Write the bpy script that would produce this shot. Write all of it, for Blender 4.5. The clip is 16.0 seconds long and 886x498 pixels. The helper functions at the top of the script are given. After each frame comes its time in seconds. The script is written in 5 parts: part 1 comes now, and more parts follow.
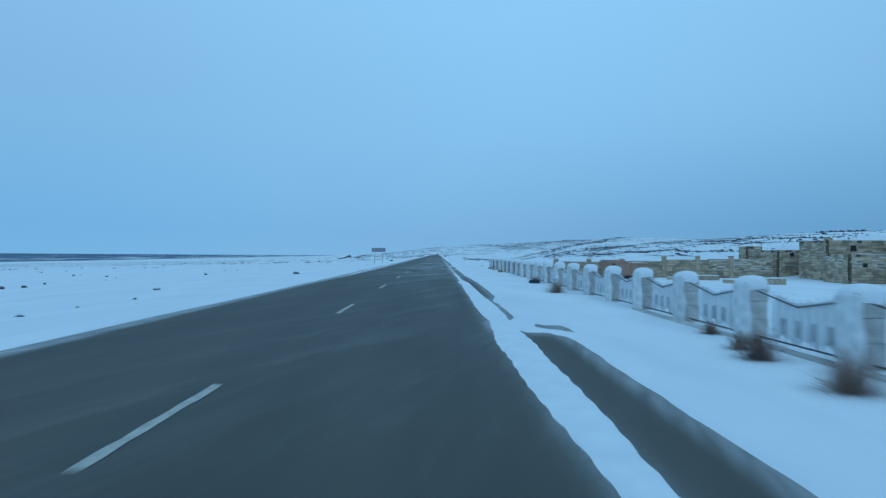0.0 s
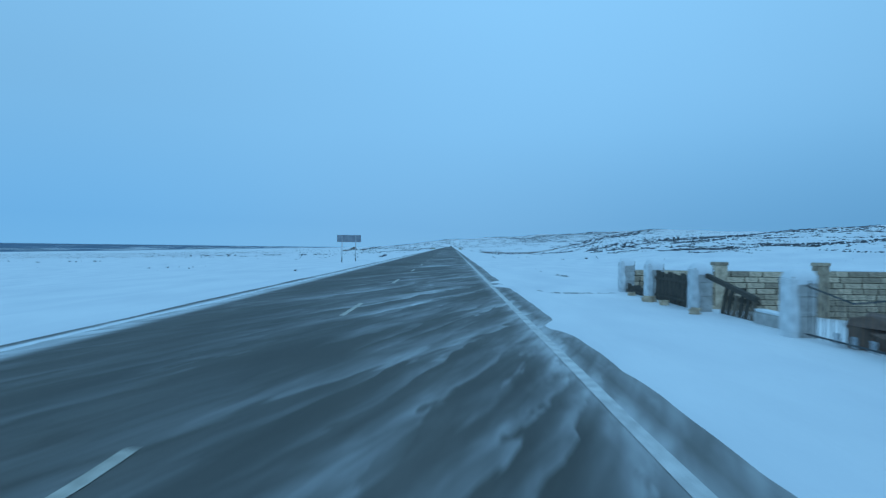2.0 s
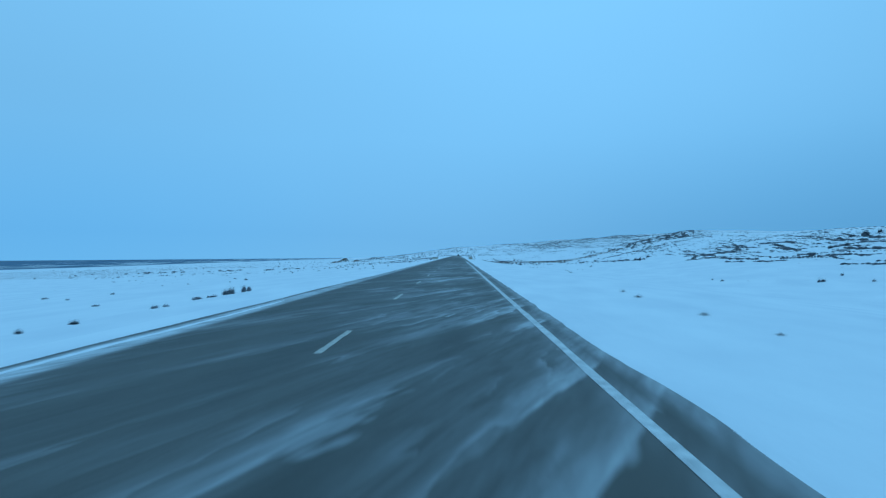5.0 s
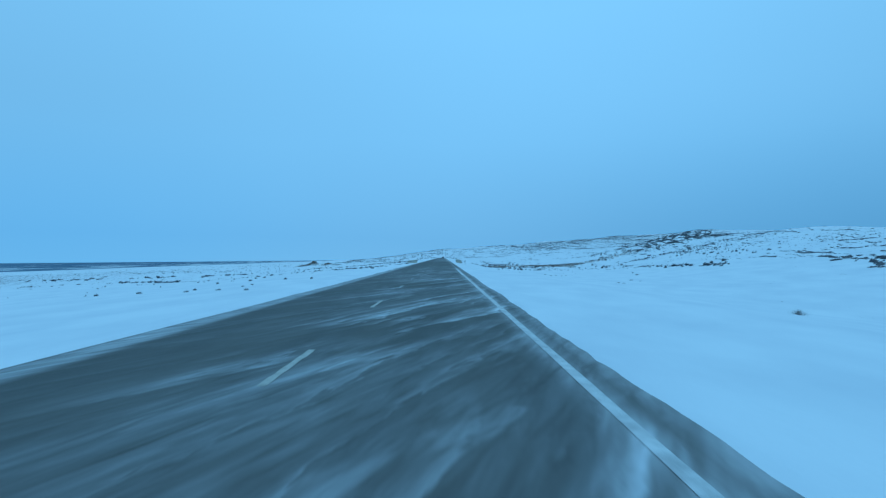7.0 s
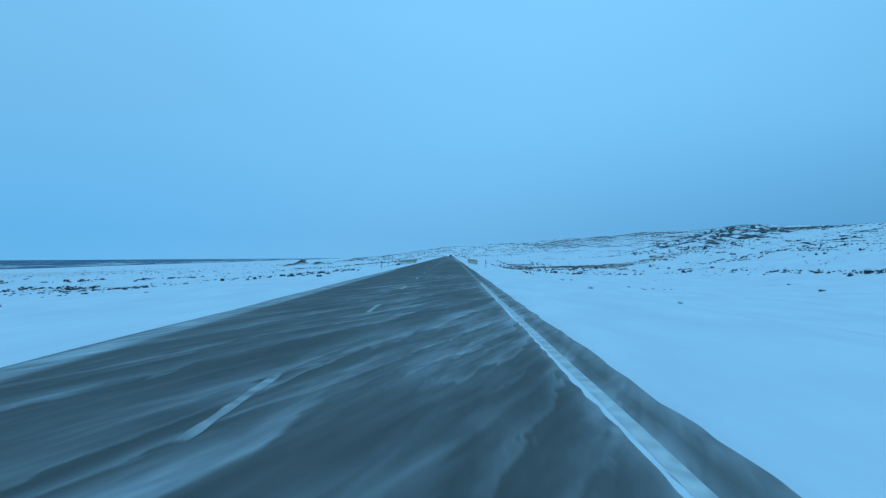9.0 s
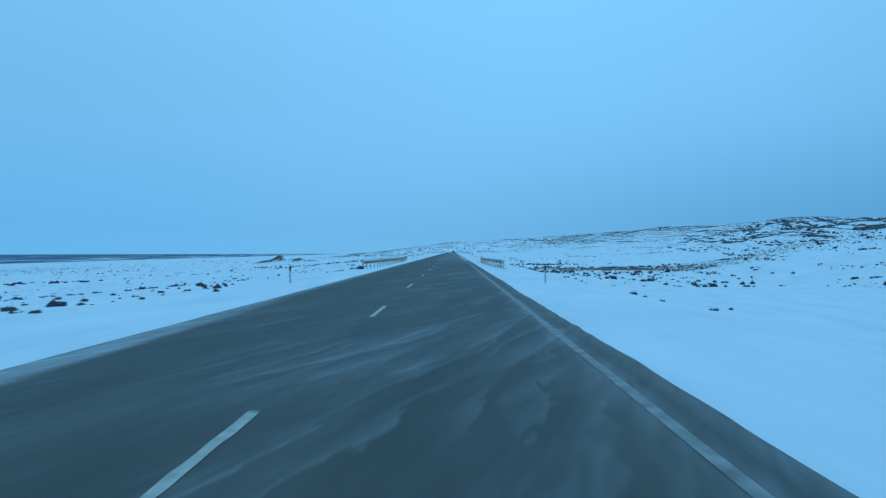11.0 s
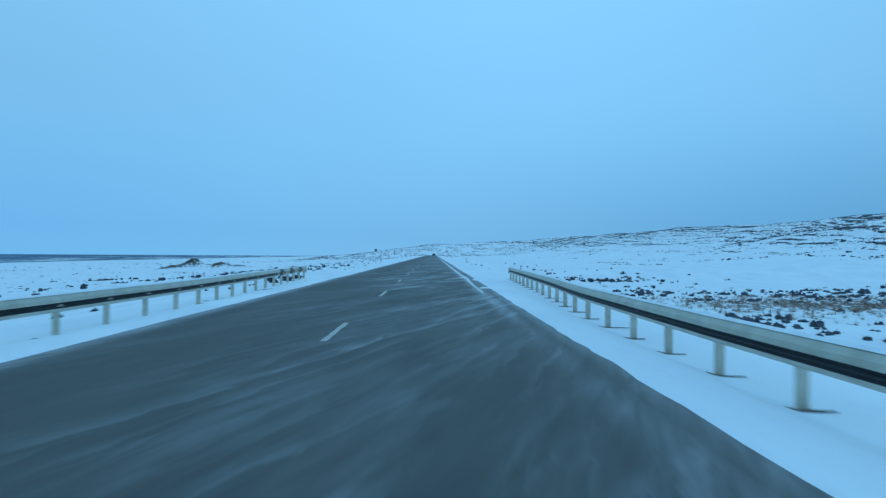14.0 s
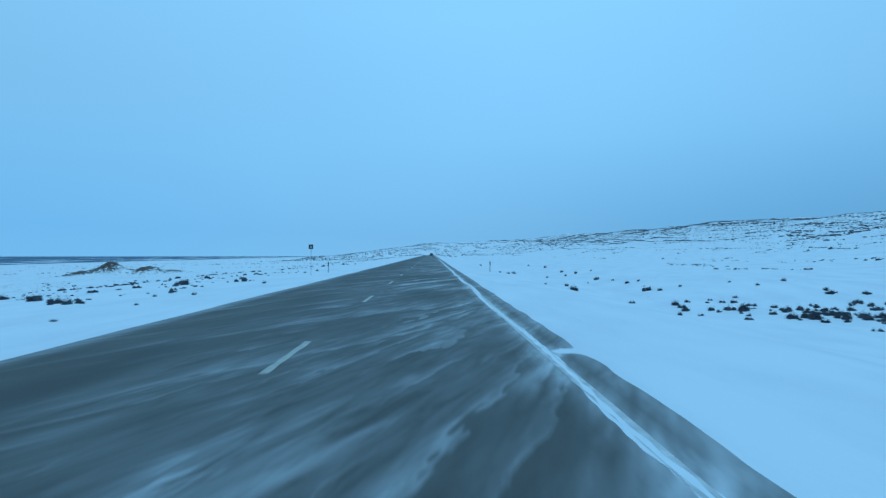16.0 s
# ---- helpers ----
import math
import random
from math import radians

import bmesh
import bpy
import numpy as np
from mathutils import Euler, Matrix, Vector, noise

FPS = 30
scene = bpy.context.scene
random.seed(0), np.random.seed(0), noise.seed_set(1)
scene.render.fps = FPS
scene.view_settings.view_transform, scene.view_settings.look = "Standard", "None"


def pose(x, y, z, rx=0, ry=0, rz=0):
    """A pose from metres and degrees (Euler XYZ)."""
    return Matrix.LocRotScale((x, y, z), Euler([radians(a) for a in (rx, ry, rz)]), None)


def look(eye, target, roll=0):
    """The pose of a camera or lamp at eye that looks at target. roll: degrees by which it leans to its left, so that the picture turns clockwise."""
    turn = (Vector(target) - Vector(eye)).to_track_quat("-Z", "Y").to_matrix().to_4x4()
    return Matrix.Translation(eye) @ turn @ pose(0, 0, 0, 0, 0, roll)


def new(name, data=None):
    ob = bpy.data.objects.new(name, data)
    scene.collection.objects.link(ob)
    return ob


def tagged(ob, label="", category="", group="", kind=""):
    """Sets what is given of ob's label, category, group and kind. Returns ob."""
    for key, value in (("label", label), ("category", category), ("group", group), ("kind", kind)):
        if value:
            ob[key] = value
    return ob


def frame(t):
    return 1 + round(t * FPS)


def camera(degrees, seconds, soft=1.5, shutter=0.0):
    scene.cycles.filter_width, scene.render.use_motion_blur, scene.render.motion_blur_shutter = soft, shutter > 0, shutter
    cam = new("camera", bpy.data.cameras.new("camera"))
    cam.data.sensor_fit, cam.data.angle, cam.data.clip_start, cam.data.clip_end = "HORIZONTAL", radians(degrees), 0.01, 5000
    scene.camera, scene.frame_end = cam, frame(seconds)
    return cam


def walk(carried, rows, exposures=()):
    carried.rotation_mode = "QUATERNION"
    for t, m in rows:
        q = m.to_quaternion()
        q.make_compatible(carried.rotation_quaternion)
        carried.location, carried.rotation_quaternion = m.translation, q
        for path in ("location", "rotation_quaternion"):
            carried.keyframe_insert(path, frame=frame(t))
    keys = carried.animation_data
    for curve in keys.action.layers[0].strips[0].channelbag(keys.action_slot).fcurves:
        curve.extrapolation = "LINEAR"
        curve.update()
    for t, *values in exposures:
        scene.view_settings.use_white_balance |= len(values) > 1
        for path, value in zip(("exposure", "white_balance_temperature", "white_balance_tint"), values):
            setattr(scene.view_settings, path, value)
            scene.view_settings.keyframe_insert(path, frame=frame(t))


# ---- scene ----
# ---------------------------------------------------------------- camera
cam = camera(66.8, 16.0, soft=1.3, shutter=0.2)
# seconds, place, turn to the left, look up, lean
PATH = [
    (0, 2.460, -0.769, 1.491, -0.42, 0.39, 0.39),
    (0.5, 2.466, 12.103, 1.533, 0.14, 1.00, 0.39),
    (1, 2.413, 24.815, 1.505, 0.18, 0.40, 0.06),
    (1.5, 2.297, 37.474, 1.451, 0.41, 0.04, 0.50),
    (2, 2.220, 50.140, 1.457, 0.71, -0.28, 0.72),
    (2.5, 2.235, 62.837, 1.454, 0.59, -0.89, 0.63),
    (3, 2.259, 75.550, 1.441, 0.37, -0.97, 0.68),
    (3.5, 2.248, 88.183, 1.443, 0.79, 0.52, -0.12),
    (4, 2.220, 100.751, 1.471, 1.11, 0.98, -0.48),
    (4.5, 2.179, 113.290, 1.469, 1.26, 0.79, -0.66),
    (5, 2.113, 125.844, 1.460, 1.33, 0.47, -0.46),
    (7.5, 2.103, 188.60, 1.477, -0.13, 0.83, -0.54),
    (8, 2.126, 201.12, 1.483, -0.11, 1.19, -0.57),
    (8.5, 2.162, 213.70, 1.464, 0.16, 1.19, -0.53),
    (9, 2.176, 226.42, 1.484, 0.69, 0.50, -0.35),
    (11.5, 1.783, 289.208, 1.504, 0.86, 0.09, -0.11),
    (12, 1.744, 301.950, 1.525, 0.34, 0.02, 0.01),
    (12.5, 1.701, 314.677, 1.507, 0.73, 0.46, -0.05),
    (13, 1.737, 327.345, 1.524, 0.28, 0.62, 0.09),
    (13.5, 1.748, 339.934, 1.487, -0.25, 0.66, 0.12),
    (14, 1.843, 352.514, 1.482, -0.79, 0.40, 0.33),
    (14.5, 1.897, 365.122, 1.480, -0.74, 0.21, 0.18),
    (15, 1.963, 377.850, 1.498, -0.67, 0.35, 0.04),
    (15.5, 2.016, 390.760, 1.505, -1.08, 0.22, 0.03),
    (16, 2.044, 403.614, 1.463, -0.96, 0.37, -0.03),
]


def aim(x, y, z, yaw, up, lean):
    a, b = radians(yaw), radians(up)
    way = Vector((-math.sin(a) * math.cos(b), math.cos(a) * math.cos(b), math.sin(b)))
    return look((x, y, z), Vector((x, y, z)) + way * 2, lean)


walk(cam, [(r[0], aim(*r[1:])) for r in PATH], [(0, 0.0, 6850, 15), (2, 0.0, 6500, 12), (3, 0.01, 6400, 11), (4, 0.03, 6100, 7), (9, 0.02, 6020, 4), (12, 0.03, 6100, 6), (13, 0.06, 6300, 8), (16, 0.12, 6370, 8)])

# ---------------------------------------------------------------- light
SUN_UP, SUN_TURN = radians(12), radians(205)
world = bpy.data.worlds.new("overcast_dusk")
scene.world = world
world.use_nodes = True
wn, wl = world.node_tree.nodes, world.node_tree.links
wn.clear()
out = wn.new("ShaderNodeOutputWorld")
back = wn.new("ShaderNodeBackground")
sky = wn.new("ShaderNodeTexSky")
sky.sky_type, sky.sun_disc = "NISHITA", False
sky.sun_elevation, sky.sun_rotation = SUN_UP, SUN_TURN
coord = wn.new("ShaderNodeTexCoord")
sep = wn.new("ShaderNodeSeparateXYZ")
ramp = wn.new("ShaderNodeValToRGB")
cloud = wn.new("ShaderNodeTexNoise")
cloud.inputs["Scale"].default_value, cloud.inputs["Detail"].default_value = 1.6, 3
bump = wn.new("ShaderNodeMath")
bump.operation, bump.inputs[1].default_value = "MULTIPLY_ADD", 0.10
wl.new(coord.outputs["Generated"], sep.inputs[0])
wl.new(coord.outputs["Generated"], cloud.inputs["Vector"])
wl.new(cloud.outputs["Fac"], bump.inputs[0])
wl.new(sep.outputs["Z"], bump.inputs[2])
wl.new(bump.outputs[0], ramp.inputs[0])
SKY = ((0.0, (0.185, 0.455, 0.74)), (0.08, (0.165, 0.435, 0.745)), (0.22, (0.205, 0.52, 0.86)), (0.40, (0.235, 0.575, 0.93)), (0.70, (0.225, 0.55, 0.89)), (1.0, (0.22, 0.54, 0.87)))
stops = ramp.color_ramp.elements
stops[0].position, stops[0].color = SKY[0][0], (*SKY[0][1], 1)
stops[1].position, stops[1].color = SKY[-1][0], (*SKY[-1][1], 1)
for place, colour in SKY[1:-1]:
    stops.new(place).color = (*colour, 1)
mixer = wn.new("ShaderNodeMixRGB")
mixer.blend_type, mixer.inputs[0].default_value = "MIX", 0.03
skyscale = wn.new("ShaderNodeMixRGB")
skyscale.blend_type, skyscale.inputs[0].default_value, skyscale.inputs[2].default_value = "MULTIPLY", 1.0, (0.02, 0.02, 0.02, 1)
wl.new(sky.outputs[0], skyscale.inputs[1])
wl.new(ramp.outputs[0], mixer.inputs[1])
wl.new(skyscale.outputs[0], mixer.inputs[2])
# lens vignetting in the colour dims either side; cloud is heavier low over the hill
side = wn.new("ShaderNodeMapRange")
side.interpolation_type = "SMOOTHSTEP"
side.inputs["From Min"].default_value, side.inputs["From Max"].default_value = -0.62, 0.12
side.inputs["To Min"].default_value, side.inputs["To Max"].default_value = 0.87, 1.0
wl.new(sep.outputs["X"], side.inputs["Value"])
other = wn.new("ShaderNodeMapRange")
other.interpolation_type = "SMOOTHSTEP"
other.inputs["From Min"].default_value, other.inputs["From Max"].default_value = 0.15, 0.75
other.inputs["To Min"].default_value, other.inputs["To Max"].default_value = 1.0, 0.88
wl.new(sep.outputs["X"], other.inputs["Value"])
both = wn.new("ShaderNodeMath")
both.operation = "MULTIPLY"
wl.new(side.outputs[0], both.inputs[0])
wl.new(other.outputs[0], both.inputs[1])
low = wn.new("ShaderNodeMapRange")
low.interpolation_type = "SMOOTHSTEP"
low.inputs["From Min"].default_value, low.inputs["From Max"].default_value = 0.0, 0.24
low.inputs["To Min"].default_value, low.inputs["To Max"].default_value = 1.0, 0.0
wl.new(sep.outputs["Z"], low.inputs["Value"])
across = wn.new("ShaderNodeMapRange")
across.interpolation_type = "SMOOTHSTEP"
across.inputs["From Min"].default_value, across.inputs["From Max"].default_value = -0.55, 0.6
across.inputs["To Min"].default_value, across.inputs["To Max"].default_value = 0.13, -0.15
wl.new(sep.outputs["X"], across.inputs["Value"])
shift = wn.new("ShaderNodeMath")
shift.operation = "MULTIPLY"
wl.new(low.outputs[0], shift.inputs[0])
wl.new(across.outputs[0], shift.inputs[1])
lifted = wn.new("ShaderNodeMath")
lifted.operation = "ADD"
lifted.inputs[1].default_value = 1.0
wl.new(shift.outputs[0], lifted.inputs[0])
final = wn.new("ShaderNodeMath")
final.operation = "MULTIPLY"
wl.new(both.outputs[0], final.inputs[0])
wl.new(lifted.outputs[0], final.inputs[1])
toned = wn.new("ShaderNodeVectorMath")
toned.operation = "SCALE"
wl.new(mixer.outputs[0], toned.inputs[0])
wl.new(final.outputs[0], toned.inputs["Scale"])
# low on either side the cloud turns a deeper blue
away = wn.new("ShaderNodeMath")
away.operation = "ABSOLUTE"
wl.new(sep.outputs["X"], away.inputs[0])
deep = wn.new("ShaderNodeMapRange")
deep.interpolation_type = "SMOOTHSTEP"
deep.inputs["From Min"].default_value, deep.inputs["From Max"].default_value = 0.05, 0.55
wl.new(away.outputs[0], deep.inputs["Value"])
reach = wn.new("ShaderNodeMath")
reach.operation = "MULTIPLY"
wl.new(deep.outputs[0], reach.inputs[0])
wl.new(low.outputs[0], reach.inputs[1])
bluer = wn.new("ShaderNodeMixRGB")
bluer.blend_type, bluer.inputs[2].default_value = "MULTIPLY", (0.88, 1.0, 1.05, 1)
wl.new(reach.outputs[0], bluer.inputs[0])
wl.new(toned.outputs[0], bluer.inputs[1])
wl.new(bluer.outputs[0], back.inputs["Color"])
back.inputs["Strength"].default_value = 1.05
wl.new(back.outputs[0], out.inputs[0])

sun = new("sun", bpy.data.lights.new("sun", "SUN"))
sun.data.energy, sun.data.angle, sun.data.color = 0.25, radians(30), (0.40, 0.68, 1.0)
sun.matrix_world = look((0, 0, 60), (-20, 60, 0))

# ---------------------------------------------------------------- materials


def mat(name, a, b, scale=8.0, rough=0.8, bump=0.2, fine=60.0, metal=0.0, stretch=(1, 1, 1), per_object=0.0, lo=0.35, hi=0.65):
    """Two colours mixed by coarse noise, with fine grain and relief."""
    m = bpy.data.materials.new(name)
    m.use_nodes = True
    n, l = m.node_tree.nodes, m.node_tree.links
    bs = n["Principled BSDF"]
    tc = n.new("ShaderNodeTexCoord")
    mp = n.new("ShaderNodeMapping")
    mp.inputs["Scale"].default_value = stretch
    l.new(tc.outputs["Object"], mp.inputs[0])
    n1, n2 = n.new("ShaderNodeTexNoise"), n.new("ShaderNodeTexNoise")
    n1.inputs["Scale"].default_value, n1.inputs["Detail"].default_value = scale, 5
    n2.inputs["Scale"].default_value, n2.inputs["Detail"].default_value = fine, 3
    l.new(mp.outputs[0], n1.inputs["Vector"])
    l.new(mp.outputs[0], n2.inputs["Vector"])
    r = n.new("ShaderNodeValToRGB")
    r.color_ramp.elements[0].position, r.color_ramp.elements[0].color = lo, (*a, 1)
    r.color_ramp.elements[1].position, r.color_ramp.elements[1].color = hi, (*b, 1)
    l.new(n1.outputs["Fac"], r.inputs[0])
    g = n.new("ShaderNodeMixRGB")
    g.blend_type, g.inputs[0].default_value = "OVERLAY", 0.45
    l.new(r.outputs[0], g.inputs[1])
    l.new(n2.outputs["Fac"], g.inputs[2])
    last = g.outputs[0]
    if per_object:
        oi = n.new("ShaderNodeObjectInfo")
        hv = n.new("ShaderNodeHueSaturation")
        mr = n.new("ShaderNodeMapRange")
        mr.inputs["To Min"].default_value, mr.inputs["To Max"].default_value = 1 - per_object, 1 + per_object
        l.new(oi.outputs["Random"], mr.inputs["Value"])
        l.new(mr.outputs[0], hv.inputs["Value"])
        l.new(last, hv.inputs["Color"])
        last = hv.outputs[0]
    l.new(last, bs.inputs["Base Color"])
    bs.inputs["Roughness"].default_value, bs.inputs["Metallic"].default_value = rough, metal
    if bump:
        bp = n.new("ShaderNodeBump")
        bp.inputs["Strength"].default_value, bp.inputs["Distance"].default_value = bump, 0.02
        ad = n.new("ShaderNodeMath")
        l.new(n1.outputs["Fac"], ad.inputs[0])
        l.new(n2.outputs["Fac"], ad.inputs[1])
        l.new(ad.outputs[0], bp.inputs["Height"])
        l.new(bp.outputs[0], bs.inputs["Normal"])
    return m


def ground_material():
    """Snow, with bare soil where the attribute 'bare' and streaky noise let it through."""
    m = bpy.data.materials.new("snow_ground")
    m.use_nodes = True
    n, l = m.node_tree.nodes, m.node_tree.links
    bs = n["Principled BSDF"]
    tc = n.new("ShaderNodeTexCoord")

    def noise_of(scale, detail, stretch=(1, 1, 1), distortion=0.0):
        mp = n.new("ShaderNodeMapping")
        mp.inputs["Scale"].default_value = stretch
        l.new(tc.outputs["Object"], mp.inputs[0])
        t = n.new("ShaderNodeTexNoise")
        t.inputs["Scale"].default_value, t.inputs["Detail"].default_value, t.inputs["Distortion"].default_value = scale, detail, distortion
        l.new(mp.outputs[0], t.inputs["Vector"])
        return t.outputs["Fac"]

    at = n.new("ShaderNodeAttribute")
    at.attribute_name = "bare"
    streak = noise_of(2.0, 8, (1.0, 0.35, 2.0), 0.6)
    blot = noise_of(4.5, 5)
    broad = noise_of(0.2, 4, (1.0, 0.35, 1.5), 0.8)
    s1 = n.new("ShaderNodeMath")
    s1.operation = "MULTIPLY_ADD"
    l.new(blot, s1.inputs[0])
    s1.inputs[1].default_value = 0.35
    s0 = n.new("ShaderNodeMath")
    s0.operation = "MULTIPLY_ADD"
    l.new(broad, s0.inputs[0])
    s0.inputs[1].default_value = 0.32
    l.new(streak, s0.inputs[2])
    l.new(s0.outputs[0], s1.inputs[2])
    s2 = n.new("ShaderNodeMath")
    s2.operation = "ADD"
    l.new(s1.outputs[0], s2.inputs[0])
    l.new(at.outputs["Fac"], s2.inputs[1])
    cut = n.new("ShaderNodeMapRange")
    cut.inputs["From Min"].default_value, cut.inputs["From Max"].default_value = 1.12, 1.19
    l.new(s2.outputs[0], cut.inputs["Value"])
    # streaky lighter and duller snow: faint ripple shading put into the colour
    snow = n.new("ShaderNodeValToRGB")
    snow.color_ramp.elements[0].position, snow.color_ramp.elements[0].color = 0.3, (0.77, 0.79, 0.82, 1)
    snow.color_ramp.elements[1].position, snow.color_ramp.elements[1].color = 0.65, (0.875, 0.885, 0.895, 1)
    l.new(noise_of(0.5, 6, (1, 0.35, 1)), snow.inputs[0])
    soil = n.new("ShaderNodeValToRGB")
    soil.color_ramp.elements[0].position, soil.color_ramp.elements[0].color = 0.35, (0.050, 0.044, 0.041, 1)
    soil.color_ramp.elements[1].position, soil.color_ramp.elements[1].color = 0.7, (0.16, 0.13, 0.105, 1)
    l.new(noise_of(1.3, 6), soil.inputs[0])
    mx = n.new("ShaderNodeMixRGB")
    l.new(cut.outputs[0], mx.inputs[0])
    l.new(snow.outputs[0], mx.inputs[1])
    l.new(soil.outputs[0], mx.inputs[2])
    l.new(mx.outputs[0], bs.inputs["Base Color"])
    bs.inputs["Roughness"].default_value = 0.75
    bp = n.new("ShaderNodeBump")
    bp.inputs["Strength"].default_value, bp.inputs["Distance"].default_value = 0.6, 0.08
    l.new(noise_of(3.0, 6, (1, 0.4, 1)), bp.inputs["Height"])
    l.new(bp.outputs[0], bs.inputs["Normal"])
    return m


def road_material():
    """Worn asphalt with wind-blown snow lying in thin diagonal wisps."""
    m = bpy.data.materials.new("asphalt_with_drifting_snow")
    m.use_nodes = True
    n, l = m.node_tree.nodes, m.node_tree.links
    bs = n["Principled BSDF"]
    tc = n.new("ShaderNodeTexCoord")

    def noise_of(scale, detail, stretch=(1, 1, 1), turn=0.0, distortion=0.0, rough=0.5):
        mp = n.new("ShaderNodeMapping")
        mp.vector_type = "TEXTURE"
        mp.inputs["Scale"].default_value = [1 / s for s in stretch]
        mp.inputs["Rotation"].default_value = (0, 0, radians(turn))
        l.new(tc.outputs["Object"], mp.inputs[0])
        t = n.new("ShaderNodeTexNoise")
        t.inputs["Scale"].default_value, t.inputs["Detail"].default_value = scale, detail
        t.inputs["Distortion"].default_value, t.inputs["Roughness"].default_value = distortion, rough
        l.new(mp.outputs[0], t.inputs["Vector"])
        return t.outputs["Fac"]

    def op(kind, a, b):
        q = n.new("ShaderNodeMath")
        q.operation = kind
        for i, v in enumerate((a, b)):
            if isinstance(v, (int, float)):
                q.inputs[i].default_value = v
            else:
                l.new(v, q.inputs[i])
        return q.outputs[0]

    def cut(v, a, b):
        q = n.new("ShaderNodeMapRange")
        q.inputs["From Min"].default_value, q.inputs["From Max"].default_value = a, b
        l.new(v, q.inputs["Value"])
        return q.outputs[0]

    tar = n.new("ShaderNodeValToRGB")
    tar.color_ramp.elements[0].position, tar.color_ramp.elements[0].color = 0.35, (0.051, 0.0455, 0.0375, 1)
    tar.color_ramp.elements[1].position, tar.color_ramp.elements[1].color = 0.68, (0.080, 0.070, 0.057, 1)
    l.new(noise_of(0.6, 6, (1.4, 0.12, 1)), tar.inputs[0])
    grain = noise_of(90, 2)
    tone = n.new("ShaderNodeMixRGB")
    tone.blend_type, tone.inputs[0].default_value = "OVERLAY", 0.5
    l.new(tar.outputs[0], tone.inputs[1])
    l.new(grain, tone.inputs[2])
    at = n.new("ShaderNodeAttribute")
    at.attribute_name = "drift"
    edge = n.new("ShaderNodeAttribute")
    edge.attribute_name = "edge_dust"
    fine = noise_of(1.0, 6, (5.0, 0.55, 1), -18, 0.6, 0.62)
    patch = noise_of(0.16, 3, (1.7, 0.6, 1), -14, 0.8)

    def ribbons(spacing, warp, turn, wander, keep):
        """Ribbons of blown snow: each fades in from the sea side and ends in a sharp, wavy lee edge."""
        mp = n.new("ShaderNodeMapping")
        mp.vector_type = "TEXTURE"
        mp.inputs["Rotation"].default_value = (0, 0, radians(turn))
        l.new(tc.outputs["Object"], mp.inputs[0])
        sp = n.new("ShaderNodeSeparateXYZ")
        l.new(mp.outputs[0], sp.inputs[0])
        bend = op("MULTIPLY", noise_of(1.0, 5, wander, turn, 0.4, 0.62), warp)
        run = op("ADD", op("DIVIDE", sp.outputs["X"], spacing), bend)
        tooth = op("FRACT", run, 0)
        body = op("POWER", tooth, 2.6)
        lee = cut(tooth, 1.0, 0.95)
        where = cut(noise_of(1.0, 3, keep, turn, 0.6), 0.44, 0.62)
        return op("MULTIPLY", op("MULTIPLY", body, lee), where)

    broad = ribbons(1.5, 2.7, -20, (0.34, 0.06, 1), (0.60, 0.10, 1))
    small = ribbons(0.62, 4.4, -17, (0.75, 0.12, 1), (0.9, 0.16, 1))
    some = noise_of(1.0, 3, (0.42, 0.10, 1), -16, 0.6)
    amount = op("MULTIPLY", op("ADD", op("MULTIPLY", cut(patch, 0.38, 0.62), 0.75), 0.55), at.outputs["Fac"])
    lines = op("ADD", op("MULTIPLY", broad, 0.92), op("MULTIPLY", small, 0.62))
    veil = op("MULTIPLY", op("MULTIPLY", cut(fine, 0.30, 0.80), 0.42), cut(some, 0.36, 0.66))
    lines = op("ADD", op("MULTIPLY", lines, op("ADD", op("MULTIPLY", cut(fine, 0.2, 0.75), 0.75), 0.25)), veil)
    cover = op("ADD", op("MULTIPLY", lines, amount), op("MULTIPLY", edge.outputs["Fac"], cut(fine, 0.15, 0.75)))
    cl = n.new("ShaderNodeClamp")
    l.new(cover, cl.inputs[0])
    mx = n.new("ShaderNodeMixRGB")
    l.new(cl.outputs[0], mx.inputs[0])
    l.new(tone.outputs[0], mx.inputs[1])
    mx.inputs[2].default_value = (0.80, 0.82, 0.84, 1)
    l.new(mx.outputs[0], bs.inputs["Base Color"])
    bs.inputs["Roughness"].default_value = 0.72
    bp = n.new("ShaderNodeBump")
    bp.inputs["Strength"].default_value, bp.inputs["Distance"].default_value = 0.25, 0.01
    l.new(grain, bp.inputs["Height"])
    l.new(bp.outputs[0], bs.inputs["Normal"])
    return m


SNOW = mat("packed_snow", (0.78, 0.80, 0.83), (0.86, 0.88, 0.89), 3, 0.75, 0.3, 40)
GROUND = ground_material()
ROAD = road_material()
DASH = mat("worn_cream_road_paint", (0.34, 0.31, 0.26), (0.60, 0.56, 0.49), 7, 0.6, 0.1, 60)
PAINT = mat("worn_white_road_paint", (0.45, 0.45, 0.44), (0.72, 0.72, 0.70), 5, 0.6, 0.1, 80)
DUSTY = mat("dusted_road_paint", (0.20, 0.195, 0.185), (0.52, 0.52, 0.51), 3, 0.65, 0.1, 30)
WORN = mat("mostly_worn_road_paint", (0.16, 0.15, 0.135), (0.36, 0.35, 0.33), 4, 0.65, 0.1, 60)
WATER = mat("grey_sea_water", (0.045, 0.105, 0.175), (0.070, 0.145, 0.225), 0.004, 0.6, 0.0, 0.03, 0, (1, 3, 1))
WATER.node_tree.nodes["Principled BSDF"].inputs["Specular IOR Level"].default_value = 0.15
